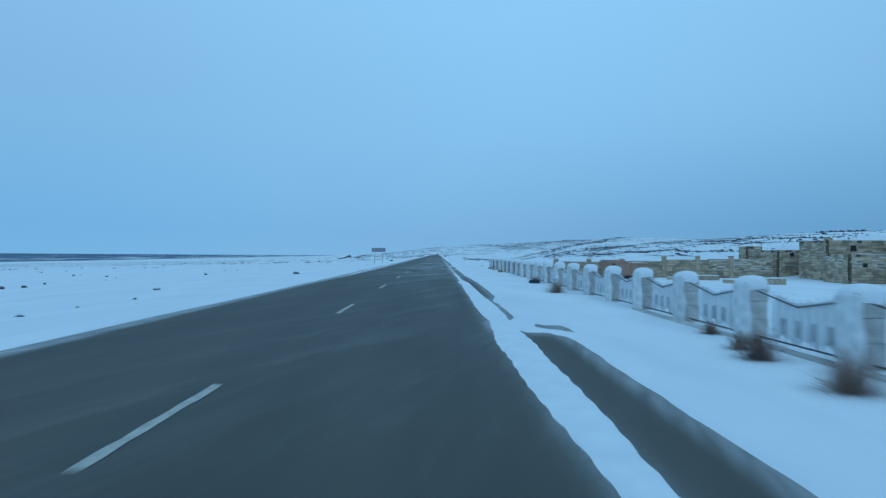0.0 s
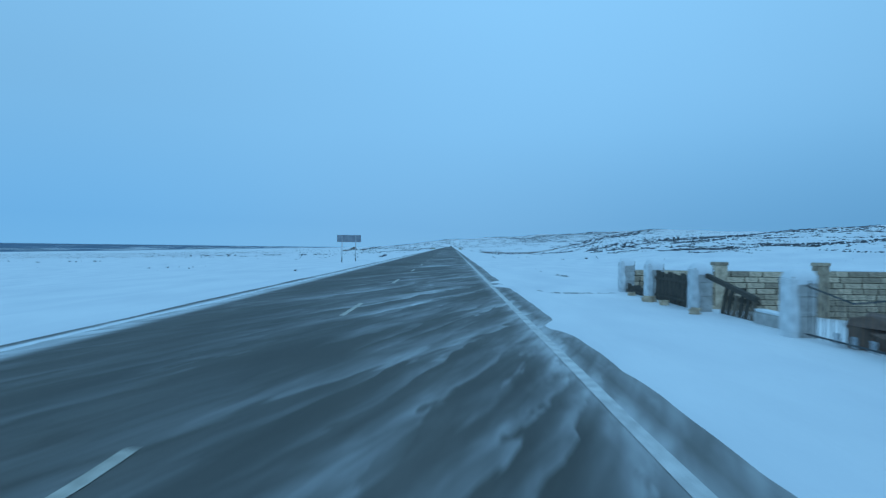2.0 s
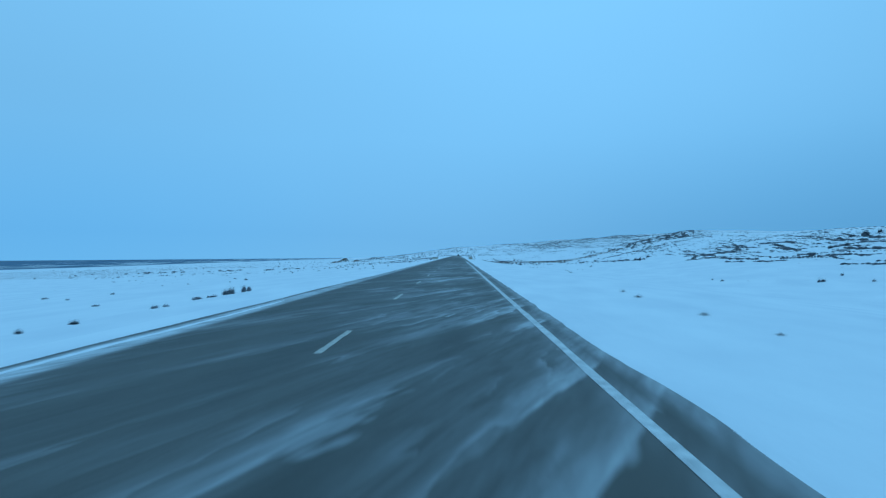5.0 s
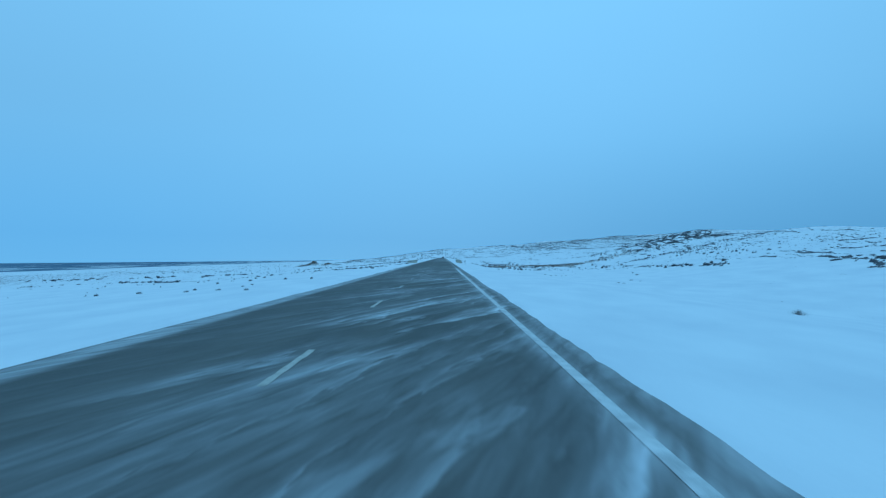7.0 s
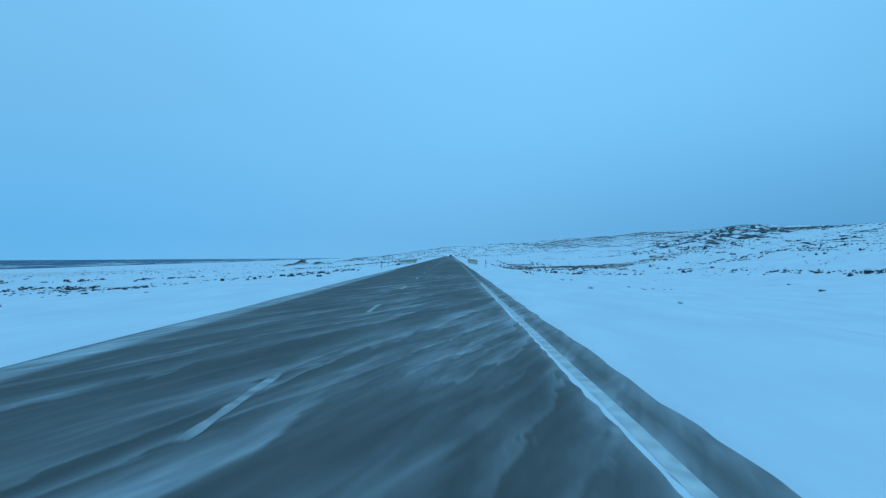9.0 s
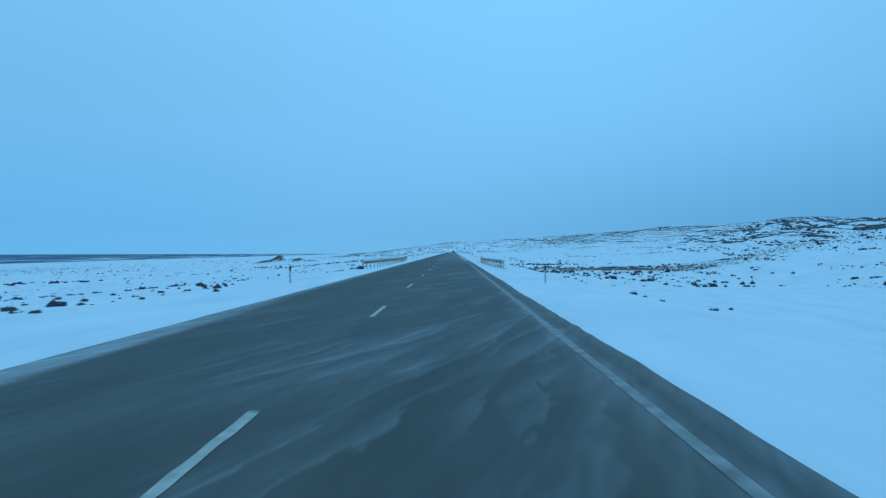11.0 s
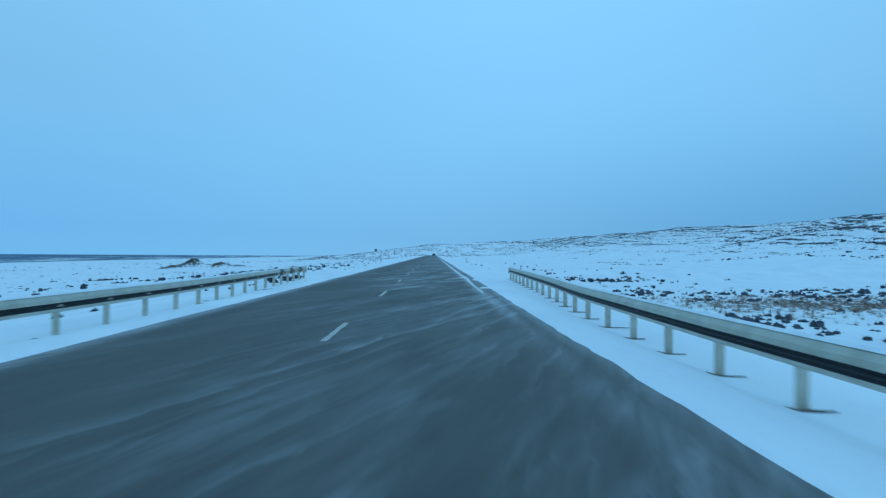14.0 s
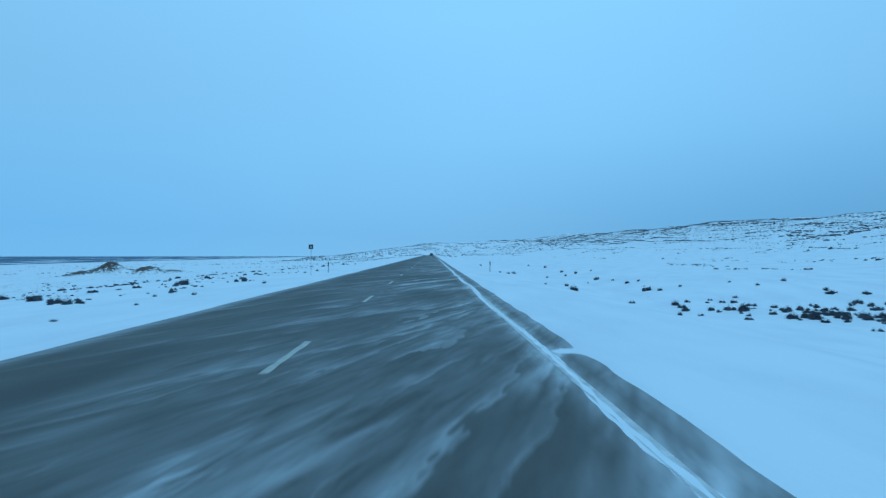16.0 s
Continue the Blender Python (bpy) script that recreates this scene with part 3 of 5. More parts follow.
def snow_dome(rnd, h, y):
    """A squarish lump of snow that sags over the pillar's top and rounds off above."""
    bm, rings, n = bmesh.new(), [], 20
    lean, high = rnd.uniform(-0.05, 0.05), rnd.uniform(0.11, 0.15)
    for k, (r, z) in enumerate(((0.236, -0.17), (0.246, -0.13), (0.25, -0.06), (0.246, 0.0), (0.225, 0.45), (0.18, 0.75), (0.11, 0.93), (0.04, 1.0))):
        ring, power = [], 2.0 / (5.0 if k < 4 else 4.2 - 0.5 * (k - 3))
        for i in range(n):
            a = 2 * math.pi * i / n + math.pi / 4
            c, d = math.cos(a), math.sin(a)
            u, w = math.copysign(abs(c) ** power, c) * r, math.copysign(abs(d) ** power, d) * r
            up = z * high if z > 0 else z
            if k < 2:
                up += 0.025 * math.sin(u * 19 + y) + 0.025 * math.sin(w * 15 + 2 * y)
            ring.append(bm.verts.new((u, w, h + up + (lean * u if k > 3 else 0) + rnd.uniform(-0.004, 0.004))))
        if rings:
            for i in range(n):
                j = (i + 1) % n
                bm.faces.new((rings[-1][i], rings[-1][j], ring[j], ring[i]))
        rings.append(ring)
    bm.faces.new(rings[-1])
    for f in bm.faces:
        f.smooth = True
    return bm


def pillar_parts(parent, y, last=False):
    """A stone pillar with its cap and the snow blown against its road side."""
    h = 1.06
    bm = bmesh.new()
    for k in range(4):
        j = 0.006 * ((k * 7) % 3)
        box(-0.225 + j, 0.225 - j, -0.225 + j, 0.225 - j, -0.35 + 0.352 * k if k else -0.45, -0.35 + 0.352 * (k + 1) - 0.004, 0.008, 1, bm)
    p = part("pillar", bm, PILLAR, parent)
    p.location = (0.02, y, 0)
    rnd = random.Random(int(y * 10))
    bm = snow_dome(rnd, h, y)
    part("snow_cap", bm, SNOW, p, "rounded cap of snow")
    if not last:
        bm = box(-0.268, -0.105, -0.25, 0.205, -0.4, h - 0.03, 0.05, 3)
        bmesh.ops.subdivide_edges(bm, edges=[e for e in bm.edges if abs(e.verts[0].co.z - e.verts[1].co.z) > 0.4], cuts=7)
        for v in bm.verts:
            v.co.x += rnd.uniform(-0.012, 0.012) + (0.02 * math.sin(v.co.z * 6) if v.co.x > -0.15 else 0)
            v.co.y += rnd.uniform(-0.01, 0.01)
        for f in bm.faces:
            f.smooth = True
        part("snow_crust", bm, CRUST, p, "wind-plastered snow crust")
    return p


def fence_panel(parent, y0, y1):
    """Sagging top rail, bottom rail, frosted bars and dark plates between two pillars."""
    mid = (y0 + y1) / 2

    def top(y):
        return 0.70 + 0.20 * abs(y - mid) / ((y1 - y0) / 2)

    bm = rod((0, y0, 0.90), (0, mid, 0.70), 0.014)
    rod((0, mid, 0.70), (0, y1, 0.90), 0.014, bm=bm)
    part("top_rail", bm, IRON, parent)
    part("bottom_rail", box(-0.015, 0.015, y0, y1, 0.05, 0.078, 0.005), IRON, parent)
    if y0 < 17:
        part("kerb", box(-0.34, -0.14, y0 - 0.28, y1 + 0.26, -0.3, 0.022, 0.02), KERB, parent, "low concrete kerb under the railing")
    n = 12
    for k in range(n):
        y = y0 + (y1 - y0) * (k + 0.5) / n
        if y > y1 - 0.5 and y0 < 49:
            continue
        b = part("bar", rod((0, y, 0.02), (0, y, top(y) + 0.11), 0.009 if y0 > 49 else 0.017, 0.009, 6), IRON if y0 > 49 else FROST, parent)
        if k % 2 == 0 and 0 < k < n - 2:
            low = 0.02 if y0 > 49 else 0.20
            part("plate", box(-0.012, 0.012, y - 0.055 - 0.14, y + 0.055 - 0.14, low, low + (0.18 if y0 > 49 else 0.28), 0.008), PLATE, parent)
    if y0 > 58:
        return
    if y0 > 49:
        part("snow_infill", box(0.02, 0.06, y0, y1, -0.35, 0.22, 0.015, 2), SNOW, parent, "snow caught between the bars")
        return
    # snow held in the bars, leaving gaps lower down
    v, f, m = [], [], 25
    rnd = random.Random(int(y0 * 7))
    for i in range(m):
        y = y0 + (y1 - 0.6 - y0) * i / (m - 1)
        hi = top(y) + 0.05 + rnd.uniform(-0.02, 0.03)
        lo = 0.11 + rnd.uniform(-0.03, 0.05) + 0.05 * math.sin(i * 0.9 + y0)
        for z, x in ((lo, 0.02), ((lo + hi) / 2, 0.05), (hi, 0.03), ((lo + hi) / 2, 0.015)):
            v.append((x, y, z))
        if i:
            a = 4 * i
            for q in range(4):
                f.append((a - 4 + q, a + q, a + (q + 1) % 4, a - 4 + (q + 1) % 4))
    me = bpy.data.meshes.new("snow_infill")
    me.from_pydata(v, [], f)
    me.materials.append(SNOW)
    ob = new("snow_infill", me)
    ob.parent = parent
    ob["label"] = "snow caught between the bars"


fence = thing("boundary_fence", pose(FENCE_X, 0, -0.06), "snow-plastered stone pillars with sagging dark iron rails beside the road", "fence")
for i, y in enumerate(PILLARS):
    pillar_parts(fence, y)
    if i and i < len(PILLARS) - 3:
        fence_panel(fence, PILLARS[i - 1] + 0.28, y - 0.28)
gate = thing("plank_gate", pose(FENCE_X, 0, -0.06), "dark weathered plank gate between two stone pillars", "gate")
for k in range(9):
    b = part("board", box(-0.02, 0.02, 67.22 + 0.355 * k, 67.22 + 0.355 * k + 0.33, -0.25, 0.80 + 0.03 * (k % 3), 0.006), WOOD, gate)
for z in (0.1, 0.6):
    part("cross_rail", box(-0.055, -0.022, 67.2, 70.4, z, z + 0.09, 0.006), WOOD, gate)
panel = thing("plank_fence", pose(FENCE_X, 0, -0.06), "low dark planks closing the last bay of the fence", "fence")
for k in range(7):
    part("board", box(-0.02, 0.02, 71.0 + 0.375 * k, 71.0 + 0.375 * k + 0.35, -0.25, 0.30 - 0.03 * (k % 3), 0.006), WOOD, panel)
for z in (0.02,):
    part("cross_rail", box(-0.055, -0.022, 71.0, 73.6, z, z + 0.08, 0.006), WOOD, panel)

pallet = thing("slatted_panel", pose(FENCE_X + 0.35, 65.6, -0.06, 0, 10, 0), "broken dark upright slats leaning in the gap of the fence", "panel")
for k in range(6):
    part("slat", box(-0.02, 0.02, -0.92 + 0.31 * k, -0.72 + 0.31 * k, -0.75, 0.46 + 0.09 * (k % 3), 0.006), WOOD if k % 3 else PLANK, pallet)
for z in (-0.15, 0.32):
    part("cross_rail", box(0.022, 0.07, -0.95, 0.98, z, z + 0.09, 0.006), WOOD, pallet)
beam_thing = thing("fallen_beam", pose(FENCE_X + 0.1, 65.4, 0.62, 8, 0, 0), "dark weathered beam sagging across the gap of the fence", "beam")
part("beam", box(-0.05, 0.05, -1.45, 1.35, -0.05, 0.06, 0.012), WOOD, beam_thing)
# planks heaped behind the railing
rnd = random.Random(77)
for k in range(16):
    y, long = rnd.uniform(54.5, 61.0), rnd.uniform(0.7, 1.9)
    x = FENCE_X + rnd.uniform(0.35, 1.3)
    ob = part("plank", box(-0.025, 0.025, -long / 2, long / 2, -0.075, 0.075, 0.008), WOOD if k % 4 else PLANK)
    ob.matrix_basis = pose(x, y, height(x, y) + rnd.uniform(0.12, 0.62), rnd.uniform(-14, 14), rnd.uniform(-50, 50), rnd.uniform(-35, 35))
    tagged(ob, "dark weathered plank lying on a heap behind the railing", "plank", "planks heaped behind the fence")
for k in range(9):
    y = 55.0 + 0.72 * k
    x = FENCE_X + 0.85
    bm = box(-0.62, 0.62, -0.5, 0.5, -0.4, 0.30 + 0.14 * (k % 3), 0.2, 2)
    for q in bm.verts:
        q.co += Vector([rnd.uniform(-0.14, 0.14) for _ in range(3)])
    ob = part("rubbish_heap", bm, RUBBLE)
    ob.matrix_basis = pose(x, y, height(x, y) - 0.05, 0, 0, 40 * k)
    tagged(ob, "dark heap of earth and broken wood under the planks", "heap", "heaps behind the fence")
trough = thing("concrete_slab", pose(FENCE_X + 0.3, 0, -0.06), "pale concrete slab lying in the gap of the fence", "slab")
part("slab", box(-0.1, 0.15, 62.6, 64.4, -0.3, 0.22, 0.03), PILLAR, trough)
part("snow_cap", box(-0.09, 0.14, 62.65, 64.35, 0.222, 0.28, 0.025, 2), SNOW, trough)

# loose stones at the foot of the last pillars
for k, (x, y, r) in enumerate(((7.95, 58.6, 0.14), (7.9, 57.6, 0.17), (8.0, 66.1, 0.13), (8.0, 68.4, 0.12), (7.9, 69.4, 0.15), (8.05, 71.9, 0.11))):
    bm = box(-r, r, -r * 0.8, r * 0.8, -r * 0.6, r * 0.55, r * 0.25, 2)
    rnd = random.Random(k)
    for v in bm.verts:
        v.co += Vector([rnd.uniform(-0.04, 0.04) for _ in range(3)])
    ob = part("stone_block", bm, STONE)
    ob.matrix_basis = pose(x, y, height(x, y) + r * 0.4, 0, 0, 31 * k)
    tagged(ob, "loose pale limestone block lying in the snow by the fence", "stone", "loose stones by the fence")

# ---------------------------------------------------------------- block walls of the yard
random.seed(5)
block_meshes = []
for k in range(5):
    bm = box(-0.5, 0.5, -0.5, 0.5, -0.5, 0.5, 0.05, 1)
    rnd = random.Random(k)
    for v in bm.verts:
        v.co += Vector([rnd.uniform(-0.025, 0.025) for _ in range(3)])
    me = bpy.data.meshes.new("block")
    bm.to_mesh(me)
    bm.free()
    me.materials.append(STONE)
    block_meshes.append(me)


def courses(parent, x0, y0, x1, y1, z0, z1, thick, rise=0.25, length=0.55, cap=True, ragged=0.0, seed=0, snowy=0):
    """A wall of stone blocks in courses on a mortar core, from one end to the other."""
    rnd = random.Random(seed)
    run = math.hypot(x1 - x0, y1 - y0)
    turn = math.atan2(y1 - y0, x1 - x0)
    place = Matrix.Translation((x0, y0, 0)) @ Matrix.Rotation(turn, 4, "Z")
    core = part("mortar_core", box(0.01, run - 0.01, -thick / 2 + 0.05, thick / 2 - 0.05, z0, z1 - 0.02), MORTAR, parent)
    core.matrix_local = place
    n = max(1, round((z1 - z0) / rise))
    dz = (z1 - z0) / n
    for i in range(n):
        s = -rnd.uniform(0, length * 0.6)
        while s < run - 0.05:
            w = length * rnd.uniform(0.7, 1.35)
            a, b = max(s, 0), min(s + w, run)
            s += w
            if b - a < 0.08 or (i == n - 1 and rnd.random() < ragged):
                continue
            ob = new("block", rnd.choice(block_meshes))
            ob.parent = parent
            zc = z0 + dz * (i + 0.5)
            ob.matrix_local = place @ Matrix.Translation(((a + b) / 2, rnd.uniform(-0.012, 0.012), zc)) @ Matrix.Diagonal((b - a - 0.028, thick, dz - 0.026, 1))
    for k in range(snowy):
        w = rnd.uniform(0.3, 1.3)
        a, zc = rnd.uniform(0, max(run - w, 0.1)), z0 + dz * rnd.randint(max(1, n // 2), n - 1)
        for side in (-1, 1):
            ledge = part("snow_ledge", box(a, min(a + w, run), side * thick / 2 - 0.03, side * thick / 2 + 0.03, zc - 0.025, zc + rnd.uniform(0.01, 0.035), 0.01), SNOW, parent, "snow lying in a joint")
            ledge.matrix_local = place


yard_wall = thing("stone_wall", pose(0, 0, 0), "yellowish limestone block wall with square piers closing the yard", "wall")
for a, b, top in ((8.7, 16.0, 0.66), (16.0, 24.0, 0.70), (24.0, 27.8, 0.80), (27.8, 33.0, 1.00), (33.0, 40.3, 1.10)):
    courses(yard_wall, a, 75.0, b, 75.0, -1.2, top, 0.36, 0.21, 0.6, seed=int(a), snowy=46 if a > 30 else 0)
for x, top in ((12.1, 0.98), (15.8, 1.0), (19.5, 1.02), (23.2, 1.04), (28.0, 1.38), (31.8, 1.42), (35.6, 1.42)):
    pier = part("pier", box(x - 0.22, x + 0.22, 74.79, 75.21, -1.2, top - 0.12, 0.02), STONE, yard_wall)
    part("pier_cap", box(x - 0.25, x + 0.25, 74.76, 75.24, top - 0.118, top, 0.02), STONE, pier)
    bm = box(x - 0.23, x + 0.23, 74.78, 75.22, top + 0.002, top + 0.035, 0.015, 2)
    part("snow_cap", bm, SNOW, pier)
for a, b, top in ((8.7, 16.0, 0.66), (16.0, 24.0, 0.70), (24.0, 27.8, 0.80), (27.8, 33.0, 1.00), (33.0, 40.3, 1.10)):
    part("snow_on_wall", box(a + 0.02, b - 0.02, 74.84, 75.16, top - 0.004, top + 0.03, 0.012, 2), SNOW, yard_wall)

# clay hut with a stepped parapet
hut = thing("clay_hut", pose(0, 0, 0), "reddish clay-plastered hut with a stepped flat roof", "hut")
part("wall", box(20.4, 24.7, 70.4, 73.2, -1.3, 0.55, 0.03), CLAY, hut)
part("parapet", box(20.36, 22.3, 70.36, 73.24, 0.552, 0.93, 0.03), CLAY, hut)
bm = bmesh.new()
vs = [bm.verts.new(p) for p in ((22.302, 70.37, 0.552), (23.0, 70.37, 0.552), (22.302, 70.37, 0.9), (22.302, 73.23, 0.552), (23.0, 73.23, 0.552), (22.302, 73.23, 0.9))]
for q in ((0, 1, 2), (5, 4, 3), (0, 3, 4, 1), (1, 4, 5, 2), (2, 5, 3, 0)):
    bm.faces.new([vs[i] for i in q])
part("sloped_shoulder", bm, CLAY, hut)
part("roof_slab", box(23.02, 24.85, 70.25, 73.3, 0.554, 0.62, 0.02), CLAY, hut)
part("roof_snow", box(23.05, 24.8, 70.4, 73.25, 0.622, 0.66, 0.015, 2), SNOW, hut)
part("window_opening", box(21.0, 21.25, 70.385, 70.42, 0.25, 0.62), DARK, hut, "small dark window opening")
part("window_opening", box(21.05, 21.23, 70.385, 70.42, -0.45, -0.05), DARK, hut, "small dark window opening")
part("plinth", box(20.25, 24.95, 70.2, 73.35, -1.3, -0.72, 0.04), DARK, hut, "dark stone plinth")


def mausoleum(x0, x1, y0, y1, z0, z1, label, seed, openings=(), corner=0.0):
    """A roofless block-built enclosure."""
    m = thing("stone_mausoleum", pose(0, 0, 0), label, "mausoleum", "stone mausoleums of the yard")
    courses(m, x0, y0, x1, y0, z0, z1, 0.35, 0.27, 0.6, ragged=0.25, seed=seed, snowy=14)
    courses(m, x0, y1, x0, y0 + 0.18, z0, z1, 0.35, 0.27, 0.6, ragged=0.25, seed=seed + 1, snowy=8)
    part("rear_wall", box(x0 + 0.18, x1 + 0.17, y1 - 0.17, y1 + 0.17, z0, z1 - 0.05, 0.02), STONE, m)
    part("end_wall", box(x1 - 0.17, x1 + 0.17, y0 + 0.18, y1 - 0.18, z0, z1 - 0.05, 0.02), STONE, m)
    # no hole is cut: a black panel carries each opening's shade
    for ax, az, w, h in openings:
        part("window_opening", box(ax - w / 2, ax + w / 2, y0 - 0.215, y0 - 0.16, az, az + h), DARK, m, "small dark opening")
    if corner:
        for cx in (x0, x1):
            part("corner_pier", box(cx - 0.3, cx + 0.3, y0 - 0.3, y0 + 0.3, z1 - 0.02, z1 + corner, 0.03), STONE, m)
    part("snow_on_wall", box(x0 + 0.1, x1 - 0.1, y0 - 0.12, y0 + 0.12, z1 + 0.002, z1 + 0.035, 0.012, 2), SNOW, m)
    return m


mausoleum(40.7, 46.2, 74.4, 79.0, -1.2, 2.15, "roofless yellow limestone mausoleum with small window openings", 3, ((42.1, 1.4, 0.45, 0.45), (44.1, 0.9, 0.45, 0.45)))
mausoleum(39.6, 41.3, 79.6, 81.6, -1.2, 2.62, "square weathered limestone tomb tower", 11)
mausoleum(42.2, 49.7, 67.4, 72.6, -1.2, 3.12, "large roofless limestone mausoleum with one dark window", 21, ((44.7, 2.0, 0.5, 0.6),), 0.25)
mausoleum(39.7, 44.7, 59.6, 63.6, -1.2, 1.68, "low limestone mausoleum under a snowy ledge", 31, ((40.9, 0.5, 0.4, 0.4),))
mausoleum(42.6, 49.6, 52.4, 57.0, -1.2, 1.78, "long low limestone grave enclosure", 41)
mausoleum(47.4, 52.8, 59.8, 65.4, -1.2, 3.35, "tall limestone mausoleum among lower graves", 51, ((49.0, 1.8, 0.45, 0.75),), 0.2)
for k, (x, y, w, d, h) in enumerate(((29.4, 66.0, 1.9, 0.9, 0.55), (31.0, 62.0, 2.4, 1.0, 0.35), (28.6, 58.0, 2.0, 1.0, 0.4), (30.2, 54.5, 1.6, 0.9, 0.6), (29.8, 70.6, 1.2, 0.8, 0.5), (26.9, 69.3, 0.8, 0.6, 0.4))):
    g = thing("grave_slab", pose(x, y, height(x, y) - 0.12, 0, 0, 8 * (k % 3)), "low limestone grave slab half buried in snow", "grave", "grave slabs in the yard")
    part("slab", box(-w / 2, w / 2, -d / 2, d / 2, 0, h, 0.04, 2), STONE, g)
    part("snow_cap", box(-w / 2 + 0.04, w / 2 - 0.04, -d / 2 + 0.03, d / 2 - 0.03, h + 0.002, h + 0.07, 0.03, 2), SNOW, g)

# ---------------------------------------------------------------- road sign seen from behind
sign = thing("road_sign", pose(-7.95, 116.72, height(-7.95, 116.72), 0, 0, -23), "large rectangular road sign on two posts, seen from its grey back", "road sign")
base_z = sign.location.z
part("board", box(-1.40, 1.34, 0.03, 0.055, 1.70 - base_z, 2.40 - base_z, 0.006), SIGNBACK, sign, "dull grey metal sign back")
for z in (1.72, 2.36):
    part("frame_rail", box(-1.41, 1.35, 0.012, 0.03, z - base_z - 0.02, z - base_z + 0.03), SIGNBACK, sign)
for x in (-0.80, 0.78):
    p = part("post", rod((x, 0, 0.42), (x, 0, 2.43 - base_z), 0.042, sides=12), POLE, sign, "grey steel post")
    part("post_foot", rod((x, 0, -0.5), (x, 0, 0.42), 0.046, sides=12), RAILDARK, p, "black-painted foot of the post")
for x0, x1, z0, z1 in ((-0.42, -0.30, 1.98, 2.12), (-0.30, -0.16, 2.06, 2.16), (-0.38, -0.24, 1.93, 1.99)):
    part("bar", box(x0, x1, 0.02, 0.028, z0 - base_z, z1 - base_z), ZINC, sign, "faint dark mark")
part("bar", box(-0.45, 0.62, 0.02, 0.03, 2.355 - base_z, 2.40 - base_z), RAILDARK, sign, "dark strip along the top edge")

# ---------------------------------------------------------------- guard rails
PROFILE = ((-0.16, 0.0), (-0.145, 0.03), (-0.115, 0.078), (-0.08, 0.082), (-0.055, 0.03), (-0.03, 0.012), (-0.005, 0.03), (0.03, 0.082), (0.10, 0.08), (0.17, 0.03), (0.205, -0.02))


def beam(line, y0, y1, z, side, lo=0, hi=10, grow=0.0):
    """A length of W-shaped steel beam along the line x(y); lo to hi picks folds of its profile."""
    bm = bmesh.new()
    rows = []
    for y in (y0, y1):
        for back in (0.0, 0.006):
            rows.append([bm.verts.new((line(y) - side * (d - back + grow), y, z + h)) for h, d in PROFILE[lo:hi + 1]])
    n = hi - lo
    for k in range(n):
        bm.faces.new((rows[0][k], rows[0][k + 1], rows[2][k + 1], rows[2][k]))
        bm.faces.new((rows[1][k], rows[3][k], rows[3][k + 1], rows[1][k + 1]))
        for a in (0, 2):
            bm.faces.new((rows[a][k], rows[a + 1][k], rows[a + 1][k + 1], rows[a][k + 1]))
    for k in (0, n):
        bm.faces.new((rows[0][k], rows[2][k], rows[3][k], rows[1][k]))
    bmesh.ops.recalc_face_normals(bm, faces=bm.faces[:])
    return bm


def scour(x, y, side, seed):
    """A thin ragged tongue of bare ground that the wind keeps clear beside a post."""
    rnd = random.Random(seed)
    bm = bmesh.new()
    long = rnd.uniform(0.22, 0.5)
    mid = []
    for i in range(7):
        s = i / 6
        cx = x + side * (-0.16 + (long + 0.15) * s)
        cy = y - 0.10 - 0.20 * s * long
        w = (0.07 * math.sin(0.5 + 2.6 * s) + 0.008) * rnd.uniform(0.75, 1.25)
        mid.append([bm.verts.new((cx, cy + d * w, height(cx, cy + d * w) + 0.006 + 0.012 * (d == 0))) for d in (-1, 0, 1)])
    for p, q in zip(mid, mid[1:]):
        for i in range(2):
            bm.faces.new((p[i], q[i], q[i + 1], p[i + 1]))
    bmesh.ops.recalc_face_normals(bm, faces=bm.faces[:])
    return bm


